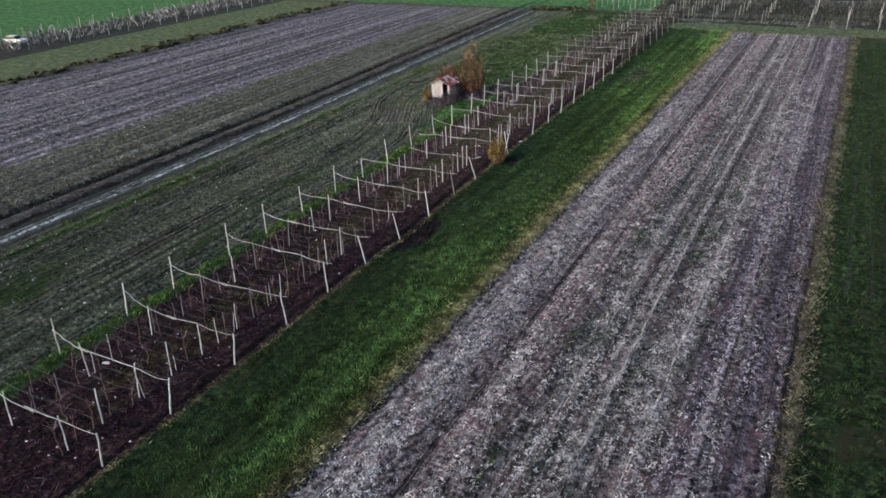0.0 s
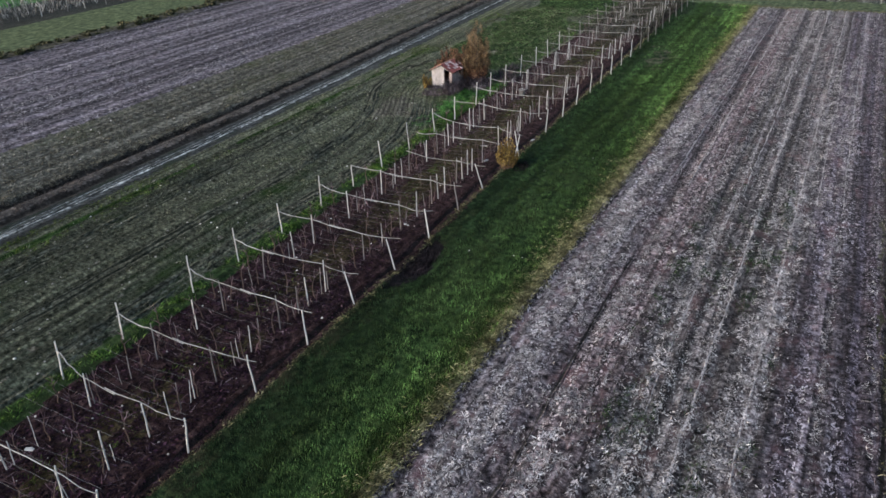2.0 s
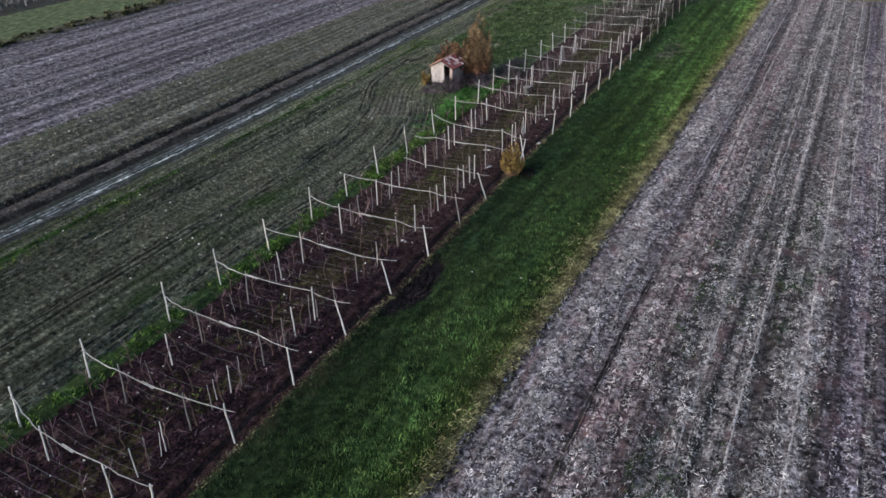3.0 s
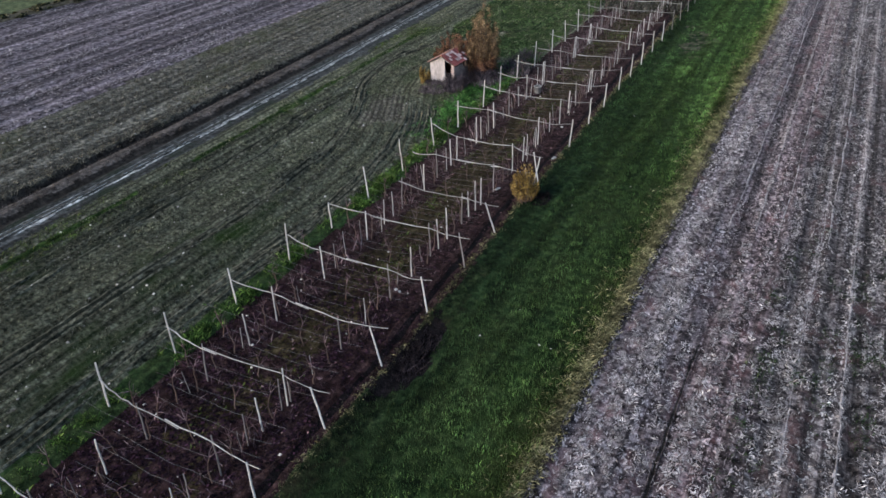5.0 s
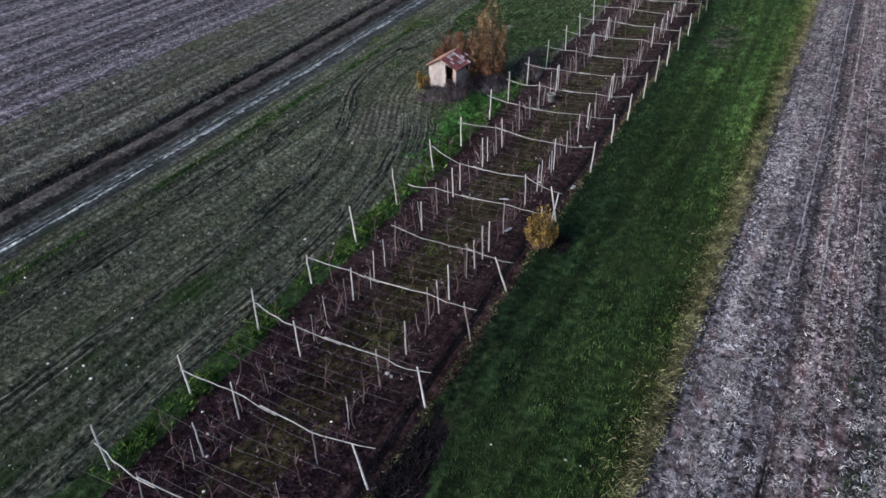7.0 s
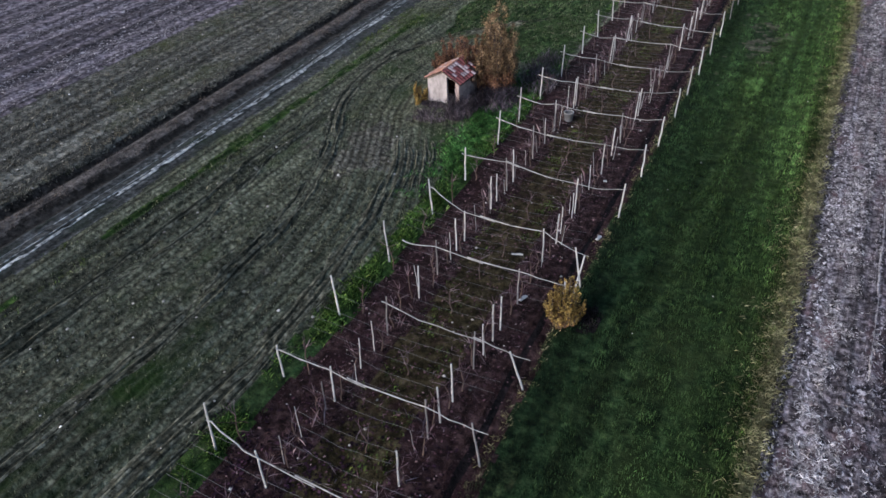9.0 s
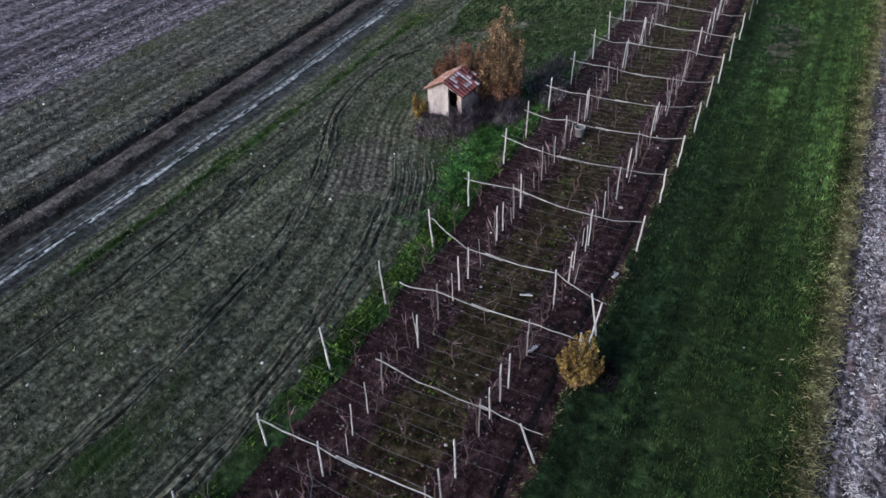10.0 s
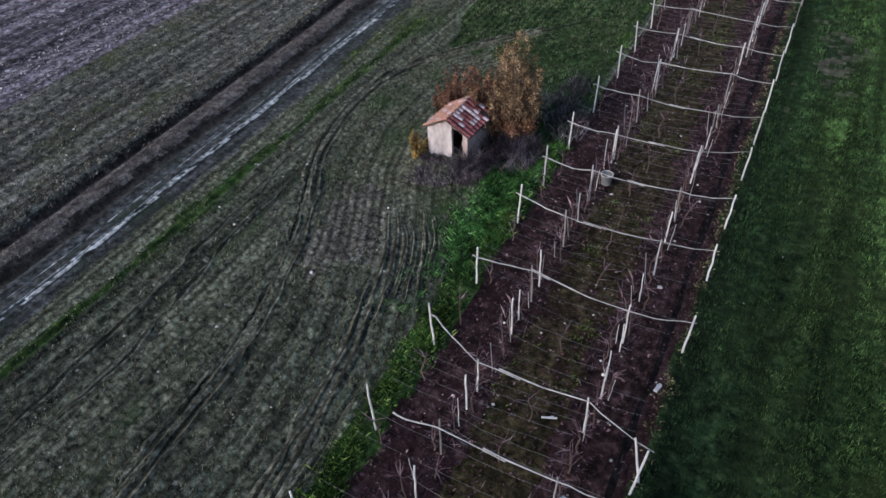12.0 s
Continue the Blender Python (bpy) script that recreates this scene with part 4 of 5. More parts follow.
# wires and tied canes between the post lines
for k in range(FRAMES - 1):
    run = thing("trellis_wires", (0, 0, 0), "slack dull wires strung across the trellis bay", "wire", "trellis wires")
    for q in range(6):
        t = (q + 0.5 + rnd.uniform(-0.25, 0.25)) / 6
        a = [LINES[k][c] + (LINES[k + 1][c] - LINES[k][c]) * t for c in range(4)]
        u0 = rnd.choice((-4.2, -4.2, -1.7, -1.7))
        u1 = rnd.choice((2.7, 2.7, 4.6, 4.6))
        f = Form()
        pts = []
        for s in range(7):
            w = s / 6
            pts.append((u0 + (u1 - u0) * w, a[1] + (a[2] - a[1]) * w + rnd.uniform(-0.04, 0.04), 1.7 - 0.2 * math.sin(math.pi * w) * rnd.uniform(0.6, 1.3)))
        f.tube(pts, 0.0045, 3)
        part("wire", f, WIRE, run)


# ---- tyre tracks ----
PRESSED = []


def wheel_track(points, label, wide=0.13, ridge=RIDGE, rut=RUT, sway=1.0):
    """A rut with pushed-up sides along a line of places."""
    f = Form()
    pts = [Vector(p) for p in points]
    line = []
    for k in range(len(pts) - 1):
        a, b, c, d = pts[max(k - 1, 0)], pts[k], pts[k + 1], pts[min(k + 2, len(pts) - 1)]
        n = max(2, int((c - b).length / 0.35))
        for s in range(n):
            t = s / n
            line.append(0.5 * (2 * b + (c - a) * t + (2 * a - 5 * b + 4 * c - d) * t * t + (3 * b - a - 3 * c + d) * t ** 3))
    line.append(pts[-1])
    P = np.array([(p.x, p.y) for p in line])
    tan = np.gradient(P, axis=0)
    tan /= np.linalg.norm(tan, axis=1)[:, None]
    nor = np.stack([-tan[:, 1], tan[:, 0]], 1)
    odd = P[0, 0] * 3.7
    P = P + nor * sway * (0.34 * (value_noise(np.arange(len(P)) / 9.0, odd + 0 * P[:, 0], 33) - 0.5) + 0.16 * (value_noise(np.arange(len(P)) / 2.5, odd + 0 * P[:, 0], 34) - 0.5))[:, None]
    if wide > 0.07:
        PRESSED.append((P, wide))
    uneven = 0.45 + 1.1 * value_noise(np.arange(len(P)) / 3.0, odd + 0 * P[:, 0], 35)
    shape = ((-2.6, -0.03), (-1.6, 0.05), (-0.7, 0.02), (0.0, 0.012), (0.7, 0.02), (1.6, 0.045), (2.6, -0.03))
    k = np.arange(len(P))
    taper = np.clip((len(P) - 1 - k) / 14.0, 0.08, 1) * np.clip(k / 6.0, 0.1, 1) * uneven
    rows = []
    for off, up in shape:
        q = P + nor * (off * wide * taper)[:, None]
        back = q[:, 0] - skew(q[:, 0]) * (q[:, 1] - 14)
        rows.append(np.column_stack([q, height(back, q[:, 1]) + up * taper + 0.012 - 0.03 * np.clip(1 - taper, 0, 1)]))
    m = len(shape)
    f.v = [tuple(rows[j][i]) for i in range(len(P)) for j in range(m)]
    f.f = [(i * m + j, i * m + j + 1, (i + 1) * m + j + 1, (i + 1) * m + j) for i in range(len(P) - 1) for j in range(m - 1)]
    me = f.mesh("wheel_track", ridge)
    me.materials.append(rut)
    for k, p in enumerate(me.polygons):
        p.material_index = 1 if k % (m - 1) in (2, 3) else 0
    tagged(new("wheel_track", me), label, "track", "wheel tracks", "structure")


def pale_rut(u, wide, v0, v1, seed, mat=CHALK, name="pale_rut", label="pale chalky wheel line along the field track"):
    """A worn pale line of uneven width along a field."""
    v = np.arange(v0, v1, 0.4)
    mid = u + 0.35 * (fbm(v / 14, 0 * v, seed) - 0.5) + 0.12 * (fbm(v / 2, 0 * v, seed + 1) - 0.5)
    half = wide * (0.35 + 1.1 * fbm(v / 2.2, 0 * v, seed + 2))
    f = Form()
    for k, off in ((0, -1.0), (1, -0.3), (2, 0.4), (3, 1.0)):
        x = mid + off * half * (1 + 0.5 * (fbm(v / 0.9, 0 * v + k, seed + 3) - 0.5))
        z = height(x, v) + np.where(fbm(v / 0.7, 0 * v + 3 * k, seed + 4) > 0.36, 0.03 if abs(off) < 0.9 else -0.02, -0.04)
        f.v += list(zip(to_x(x, v), v, z))
    n = len(v)
    f.f = [(k * n + i, (k + 1) * n + i, (k + 1) * n + i + 1, k * n + i + 1) for k in range(3) for i in range(n - 1)]
    tagged(new(name, f.mesh(name, mat)), label, "track", "pale lines", "structure")


pale_rut(-22.5, 0.16, 15, 150, 101)
pale_rut(-22.8, 0.06, 15, 110, 121)
pale_rut(-23.4, 0.05, 15, 120, 111)
for u, w in ((23.5, 0.075), (25.7, 0.065), (21.6, 0.045)):
    pale_rut(u, w, 12, 132, int(u * 10), STRAW_LINE, "straw_line", "thin pale line of straw along the ploughed field")


for u, w in ((16.6, 0.06), (18.0, 0.07), (19.3, 0.05), (22.0, 0.07), (26.9, 0.05), (28.6, 0.06)):
    pale_rut(u, w, 58, 133, int(u * 10), STRAW_LINE, "straw_line", "thin pale line of straw along the ploughed field")


def pair(points, apart, label):
    for off in (0, apart):
        wheel_track([(x + off * c, y + off * s, 0) for x, y, c, s in points], label, 0.11, RIDGE, RUT, 0.5)


L = "dark tyre rut pressed into the stubble field"
pair([(-11.9, 18, 1, 0), (-11.7, 40.1, 1, 0), (-11.3, 48.1, 1, 0), (-11.7, 55.0, 1, 0.1), (-12.4, 60.4, 1, 0.3), (-14.3, 66.2, 1, 0.4), (-17.2, 72.6, 1, 0.3), (-18.2, 76.5, 1, 0), (-18.4, 82.0, 1, -0.2), (-16.9, 86.2, 1, -0.5), (-13.5, 91, 0.8, -0.7), (-8.6, 96.5, 0.7, -0.7)], 0.55, L)
pair([(-7.1, 22, 1, 0), (-7.0, 41.1, 1, 0), (-6.5, 49.4, 1, 0), (-7.3, 57.7, 1, 0.1), (-8.0, 62.0, 1, 0.3), (-9.2, 66.4, 0.9, 0.5), (-11.6, 71.0, 0.7, 0.7)], 0.5, L)
for off in (0.8, 1.1, 1.4, 1.7, 2.0):
    wheel_track([(-8.0 + off, 62.0 + 1.2 * off, 0), (-9.0 + off * 0.95, 66.0 + off * 0.9, 0), (-10.2 + off * 0.9, 68.6 + off * 0.7, 0), (-11.4 + off * 0.8, 70.6 + off * 0.5, 0)], L, 0.075)
wheel_track([(-16.7, 20, 0), (-16.6, 32, 0), (-16.4, 44, 0), (-15.8, 54, 0), (-16.2, 59, 0), (-16.8, 66, 0), (-17.2, 73, 0)], L, 0.08)
wheel_track([(-17.9, 20, 0), (-17.6, 32, 0), (-17.5, 44, 0), (-17.3, 55, 0), (-17.6, 60.5, 0), (-18.0, 67, 0), (-18.5, 75, 0)], L, 0.08)
for u in (-5.9,):
    wheel_track([(u + 0.1, 12, 0), (u - 0.1, 30, 0), (u + 0.1, 45, 0), (u, 60, 0)], L, 0.065)

L = "dark worn furrow along the ploughed field"
for u, w, end in ((17.3, 0.06, 50), (31.35, 0.12, 130)):
    wheel_track([(u + 0.026 * (y - 14) + 0.1 * math.sin(y / 7 + u), y, 0) for y in range(12, end, 6)], L, w, SOIL_A, DITCH, 0.5)
for u in (33.4, 34.7):
    wheel_track([(u + 0.026 * (y - 14) + 0.15 * math.sin(y / 9 + u), y, 0) for y in range(40, 134, 6)], "dark tyre rut in the grass beyond the ploughed field", 0.12, CROP, RUT, 0.5)
wheel_track([(4.35 + 0.08 * math.sin(y / 5), y, 0) for y in range(8, 140, 6)], "dark furrow along the edge of the vineyard soil", 0.2, SOIL_V, DARK_SOIL, 0.5)


def bare_of_tracks():
    """A map of the places where wheels have pressed the stubble flat."""
    grid = np.zeros((300, 1400), bool)
    for p, wide in PRESSED:
        line = np.concatenate([p[:-1] + (p[1:] - p[:-1]) * t for t in (0.0, 0.25, 0.5, 0.75)])
        line = line[(line[:, 0] < -4) & (line[:, 0] > -33) & (line[:, 1] > 1) & (line[:, 1] < 138)]
        for dx in np.linspace(-1, 1, 5) * wide * 1.5:
            for dy in (-0.1, 0.0, 0.1):
                grid[((line[:, 0] + dx + 33.5) * 10).astype(int).clip(0, 299), ((line[:, 1] + dy) * 10).astype(int)] = True
    return grid


FLAT = bare_of_tracks()


def standing(u, v):
    turned = np.exp(-((u + 12.0 + 0.35 * (v - 67.5)) / 2.9) ** 2 - ((v - 67.5) / 3.6) ** 2) > 0.5
    return ~(turned & (np.sin(u * 91.7 + v * 37.3) > -0.6)) & ~FLAT[((u + 33.5) * 10).astype(int).clip(0, 299), (v * 10).astype(int).clip(0, 1399)]


# ---- loose cover of the fields ----
def spread(count, u0, u1, v0, v1, rng, near=1.4, keep=None):
    """Places across a field, thicker at the near end; keep: how likely a place is kept."""
    u = rng.uniform(u0, u1, count)
    v = v0 + (v1 - v0) * rng.random(count) ** near
    if keep is not None:
        ok = rng.random(count) < keep(u, v)
        u, v = u[ok], v[ok]
    return u, v


def tufts(name, u, v, per, tall, wide, lean, mat, label, category, rng, loose=0.1):
    """Tufts of bent blades, two triangles each."""
    n = len(u)
    z = height(u, v)
    x = to_x(u, v)
    big = rng.uniform(0.6, 1.3, n)
    k = np.repeat(np.arange(n), per)
    m = len(k)
    a = rng.uniform(0, 2 * math.pi, m)
    foot = np.stack([x[k] + rng.normal(0, loose, m), v[k] + rng.normal(0, loose, m), z[k] - 0.03], 1)
    h = tall * big[k] * rng.uniform(0.5, 1.2, m)
    out = np.stack([np.cos(a), np.sin(a), 0 * a], 1)
    side = np.stack([-np.sin(a), np.cos(a), 0 * a], 1) * (wide * rng.uniform(0.6, 1.3, m))[:, None]
    up = np.array([0, 0, 1.0])
    mid = foot + out * (h * lean * 0.4)[:, None] + up * (h * 0.6)[:, None]
    tip = foot + out * (h * lean * rng.uniform(0.6, 1.4, m))[:, None] + up * h[:, None]
    return soup(name, np.stack([foot - side, foot + side, mid + side * 0.6, tip], 1), mat, label, category)


def litter(name, u, v, long, wide, mat, label, category, rng, turn=None, lift=0.03, tilt=0.25):
    """Flat pieces lying on the ground."""
    n = len(u)
    z = height(u, v) + rng.uniform(0.005, lift, n)
    x = to_x(u, v)
    a = rng.uniform(0, math.pi, n) if turn is None else rng.normal(turn[0], turn[1], n)
    L = long * rng.uniform(0.4, 1.4, n)
    W = wide * rng.uniform(0.5, 1.5, n)
    along = np.stack([np.cos(a), np.sin(a), rng.normal(0, tilt, n)], 1) * (L / 2)[:, None]
    side = np.stack([-np.sin(a), np.cos(a), rng.normal(0, tilt, n)], 1) * (W / 2)[:, None]
    at = np.stack([x, v, z + np.abs(along[:, 2]) * 0.8], 1)
    return soup(name, np.stack([at - along - side * 0.6, at - along * 0.2 - side, at + along, at + side], 1), mat, label, category)


rng = np.random.default_rng(11)


def straw_bands(u, v):
    """Straw lies in drifts along the working direction."""
    d = 0.10 + np.clip(fbm(u * 1.4, v / 40, 81) - 0.46, 0, 1) * 4.5
    for at, wide, more in ((16.6, 0.1, 0.5), (18.0, 0.12, 0.8), (19.3, 0.12, 0.6), (21.6, 0.11, 1.2), (22.1, 0.09, 0.6), (23.5, 0.14, 1.8), (25.7, 0.12, 1.6), (26.9, 0.09, 0.7), (28.6, 0.1, 0.7), (30.9, 0.1, 0.6), (15.0, 0.8, 0.5)):
        d = d + more * np.exp(-((u - at - 0.3 * (fbm(v / 12, at + 0 * v, 83) - 0.5)) / wide) ** 2)
    d = d * np.clip(6.0 * (fbm(u / 0.45, v / 0.8, 82) - 0.40), 0.06, 1.7)
    d = np.where(np.abs(u - 17.3) < 0.25, d * 0.1, d) * np.interp(u, (13.3, 14.2, 15.2, 16.2, 17.8, 19.3, 20.2, 20.8, 21.5, 22.5, 23.3, 24.1, 25.0, 26.6, 28.6, 29.8), (0.5, 1.6, 1.6, 0.7, 1.5, 1.5, 0.9, 0.35, 1.2, 0.6, 1.4, 0.8, 1.3, 0.6, 0.8, 0.35))
    return np.clip(d * 0.75, 0, 1)


u, v = spread(430000, 13.4, 31.1, -15, 135, rng, 1.3, straw_bands)
litter("straw_litter", u, v, 0.22, 0.032, STRAW, "pale straw and stalk litter on the ploughed soil", "straw", rng)
u, v = spread(36000, 13.4, 31.1, -12, 110, rng, 1.2, straw_bands)
tufts("stalk_stubble", u, v, 2, 0.11, 0.009, 0.9, STRAW, "short broken stalks standing in the ploughed soil", "stubble", rng)
u, v = spread(26000, -71, -39, 40, 150, rng, 1.2, lambda u, v: np.clip(3 * (fbm(u * 0.7, v / 16, 85) - 0.42), 0, 1))
litter("straw_litter", u, v, 0.22, 0.07, STRAW, "pale straw litter on the far ploughed field", "straw", rng)

u, v = spread(22000, 5.6, 12.9, 8, 136, rng, 0.9, lambda u, v: (np.clip((v - 58) / 30, 0, 1) + 0.3 * np.clip((u - 11.3) / 0.8, 0, 1) + 0.6 * np.exp(-((v - 25) / 15) ** 2) * np.clip((u - 7.5) / 2, 0, 1)) * np.clip(0.35 + 3.0 * (fbm(u * 0.9, v / 22, 93) - 0.42), 0.05, 1) * (1 - np.exp(-((u - 8.2) / 1.4) ** 2 - ((v - 97.0) / 6.5) ** 2)) * np.clip((u - 5.0) / 3, np.clip((v - 60) / 40, 0.1, 0.7), 1))
tufts("grass_tufts", u, v, 7, 0.21, 0.009, 0.35, LIGHT_BLADE, "lighter green grass at the far end of the strip", "grass", rng, 0.2)
u, v = spread(46000, 5.1, 12.9, 0, 125, rng, 1.1, lambda u, v: (0.35 + 0.65 * fbm(u / 0.8, v / 1.2, 91)) * (np.exp(-((u - 5.7) / 1.05) ** 2 - ((v - 39.6) / 3.6) ** 2) < 0.42) * (1 - 0.4 * np.exp(-((v - 50) / 10) ** 2)) * np.clip(0.45 + (u - 5.5) / 4, 0.4, 1) * (1 - 0.85 * np.exp(-((u - 8.2) / 1.3) ** 2 - ((v - 97.5) / 6.0) ** 2)))
tufts("grass_tufts", u, v, 8, 0.24, 0.0065, 0.2, BLADE, "dark green meadow grass of the strip", "grass", rng)
u, v = spread(420, 8.1, 9.3, 84.5, 88.5, rng, 1.0, lambda u, v: np.exp(-((u - 8.7) / 0.3) ** 2 - ((v - 86.5) / 0.9) ** 2))
tufts("grass_clump", u, v, 12, 0.3, 0.01, 0.7, LIGHT_BLADE, "bright green clump in the meadow strip", "grass", rng, 0.15)
u, v = spread(30000, -20.5, -4.6, 70, 150, rng, 1.1, lambda u, v: np.where(fbm(u / 4, v / 9, 73) + np.clip((v - 84) / 14, -0.6, 0.35) + np.clip((u + 16.5) / 6, -0.5, 0.1) > 0.72, standing(u, v) * 0.9 * fbm(u / 0.8, v / 1.2, 92) + 0.1, 0.0))
tufts("grass_tufts", u, v, 6, 0.22, 0.011, 0.35, MEADOW_BLADE, "green meadow grass behind the hut", "grass", rng)
u, v = spread(15000, 32.1, 46, -10, 125, rng, 1.15)
tufts("grass_tufts", u, v, 6, 0.26, 0.013, 0.5, CROP_BLADE, "dark green grass beyond the ploughed field", "grass", rng)
u, v = spread(9500, -5.7, -4.0, 5, 110, rng, 1.0, lambda u, v: np.interp(v, (16, 34, 40, 45, 47, 50, 52), (0.15, 0.35, 1.0, 0.95, 0.2, 0.2, 1.0)) * np.clip((82 - v) / 5, 0.12, 1) * np.exp(-((u + 4.75) / 0.5) ** 2) * np.clip(4.5 * fbm(u / 1.0, v / 1.8, 78) - 1.7, 0.03, 1))
tufts("verge_grass", u, v, 14, 0.27, 0.006, 0.7, VERGE_BLADE, "bright green tall grass along the vineyard verge", "grass", rng, 0.16)
u, v = spread(62000, 10.8, 13.6, -12, 134, rng, 1.2, lambda u, v: (np.exp(-((u - 12.92) / 0.3) ** 2) + 0.045 * np.exp(-((u - 12.1) / 0.5) ** 2)) * np.clip(2.6 * fbm(u / 1.2, v / 2.5, 77) - 0.4, 0.3, 1))
tufts("dry_grass", u, v, 7, 0.17, 0.007, 1.1, DRY_BLADE, "yellowed dry grass along the ploughed field", "grass", rng, 0.2)
u, v = spread(6500, 31.2, 32.9, -10, 134, rng, 1.2, lambda u, v: np.exp(-((u - 31.8) / 0.4) ** 2))
tufts("dry_grass", u, v, 10, 0.2, 0.008, 1.0, DRY_WEED, "faded weeds along the field's far edge", "grass", rng, 0.2)
u, v = spread(2600, 4.6, 5.4, 8, 110, rng, 1.4, lambda u, v: np.exp(-((u - 5.0) / 0.2) ** 2))
tufts("dry_grass", u, v, 8, 0.14, 0.006, 0.9, DRY_BLADE, "thin dry grass along the soil's edge", "grass", rng)

u, v = spread(10000, -8.8, -4.6, 60, 86, rng, 1.0, lambda u, v: np.clip((1.5 * np.exp(-((u + 5.8) / 1.2) ** 2 - ((v - 76.0) / 4.5) ** 2) + 0.9 * np.exp(-((u + 5.6) / 1.0) ** 2 - ((v - 70.0) / 4.0) ** 2)) * np.clip(2.2 * fbm(u / 0.9, v / 1.2, 79) - 0.4, 0, 1), 0, 1))
tufts("verge_grass", u, v, 12, 0.27, 0.007, 0.7, LUSH_BLADE, "bright green grass between the hut and the trellis", "grass", rng, 0.16)
u, v = spread(80000, -21.3, -5.4, 8, 125, rng, 0.85, lambda u, v: standing(u, v) * np.clip((v - 22) / 32, 0.08, 1) * (0.2 + 0.8 * (np.sin(row_at(u, v) * 2 * math.pi / DRILL) > 0.2)) * np.clip(3.2 * fbm(u / 0.9, v / 1.3, 96) - 0.9, 0.1, 1))
tufts("crop_stubble", u, v, 3, 0.14, 0.013, 0.5, STUBBLE_BLADE, "short grey-green stubble in drilled rows", "stubble", rng)
u, v = spread(9000, -21.5, -18.6, 30, 125, rng, 1.2, lambda u, v: np.clip(4 * (fbm(u / 2, v / 7, 95) - 0.48), 0, 1))
tufts("grass_tufts", u, v, 4, 0.14, 0.02, 0.8, OLIVE_BLADE, "olive green weeds along the pale track", "grass", rng)
u, v = spread(9000, -38.4, -27.7, 30, 130, rng, 1.2)
tufts("pasture_tufts", u, v, 4, 0.2, 0.025, 0.9, PASTURE_BLADE, "dull grey-green rough pasture tufts", "grass", rng)
u, v = spread(2600, -28.3, -27.4, 25, 130, rng, 1.1)
tufts("dry_grass", u, v, 5, 0.16, 0.02, 0.8, PASTURE_BLADE, "dull tufts along the ditch", "grass", rng)
u, v = spread(5000, -26.3, -25.2, 20, 135, rng, 1.1, lambda u, v: 0.15 + 0.85 * fbm(u / 0.7, v / 2.0, 96))
tufts("bank_grass", u, v, 5, 0.12, 0.02, 0.9, BANK_BLADE, "withered brown grass on the ditch bank", "grass", rng, 0.2)

u, v = spread(16000, 19.0, 26.5, 8, 60, rng, 1.0, lambda u, v: np.clip(6 * (fbm(u / 0.9, v / 3.0, 99) - 0.6), 0, 0.8))
tufts("field_weeds", u, v, 6, 0.14, 0.014, 0.8, CROP_BLADE, "dark green weeds in the ploughed soil", "weeds", rng, 0.15)
u, v = spread(7000, -4.0, 4.9, 9, 112, rng, 1.1, lambda u, v: 0.15 + 0.85 * (np.minimum(np.abs(u + 1.7), np.abs(u - 2.5)) < 0.7))
litter("vine_prunings", u, v, 0.5, 0.02, CANE, "cut vine canes lying on the dark soil", "prunings", rng, None, 0.12, 0.3)
u, v = spread(2600, -4.0, 4.9, 24, 112, rng, 1.0, lambda u, v: np.exp(-(np.minimum(np.abs(u + 1.75), np.abs(u - 2.55)) / 0.3) ** 2) * np.clip(3 * fbm(u / 2, v / 2.5, 88) - 0.8, 0.1, 1))
tufts("vine_shoots", u, v, 3, 0.75, 0.007, 0.35, CANE, "upright pruned mauve vine shoots along the rows", "shoots", rng, 0.15)
u, v = spread(13000, -4.0, 4.9, 9, 110, rng, 1.0, lambda u, v: np.clip((v - 20) / 45, 0.2, 1))
litter("leaf_litter", u, v, 0.13, 0.08, LITTER, "fallen brown and purplish leaves on the soil", "leaves", rng)
# leaf cover added to darken the near soil, thinning out by v 50
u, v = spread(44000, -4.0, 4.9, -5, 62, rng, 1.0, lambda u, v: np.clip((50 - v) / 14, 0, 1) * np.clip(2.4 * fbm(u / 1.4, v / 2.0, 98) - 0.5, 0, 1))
litter("purple_leaves", u, v, 0.17, 0.12, PURPLE_LEAF, "dark purplish leaves added to darken the near vineyard soil", "leaves", rng)
u, v = spread(3500, -1.2, 2.0, 16, 105, rng, 1.1, lambda u, v: np.clip(5 * (fbm(u / 1.2, v / 2.0, 97) - 0.5), 0, 1))
tufts("weeds", u, v, 5, 0.14, 0.02, 0.9, OLIVE_BLADE, "sparse olive weeds on the vineyard soil", "weeds", rng)


def stones(name, count, u0, u1, v0, v1, size, label):
    f = Form()
    r = random.Random(count)
    for k in range(count):
        v = v0 + (v1 - v0) * r.random() ** 1.3
        p = place(r.uniform(u0, u1), v, -0.01)
        s = size * r.uniform(0.5, 1.5)
        n = len(f.v)
        f.v += [tuple(p + Vector((s * math.cos(a) * r.uniform(0.7, 1.2), s * math.sin(a) * r.uniform(0.7, 1.2), 0))) for a in (0, 1.3, 2.5, 3.8, 5.1)] + [tuple(p + Vector((r.uniform(-0.3, 0.3) * s, r.uniform(-0.3, 0.3) * s, s * 0.9)))]
        f.f += [(n + i, n + (i + 1) % 5, n + 5) for i in range(5)]
    stuff(name, f, STONE, label, "stones")


stones("field_stones", 170, -21, -5.5, 20, 72, 0.07, "small pale stones scattered on the stubble field")
stones("field_stones", 150, -38, -27.5, 40, 120, 0.08, "small pale stones scattered on the rough pasture")
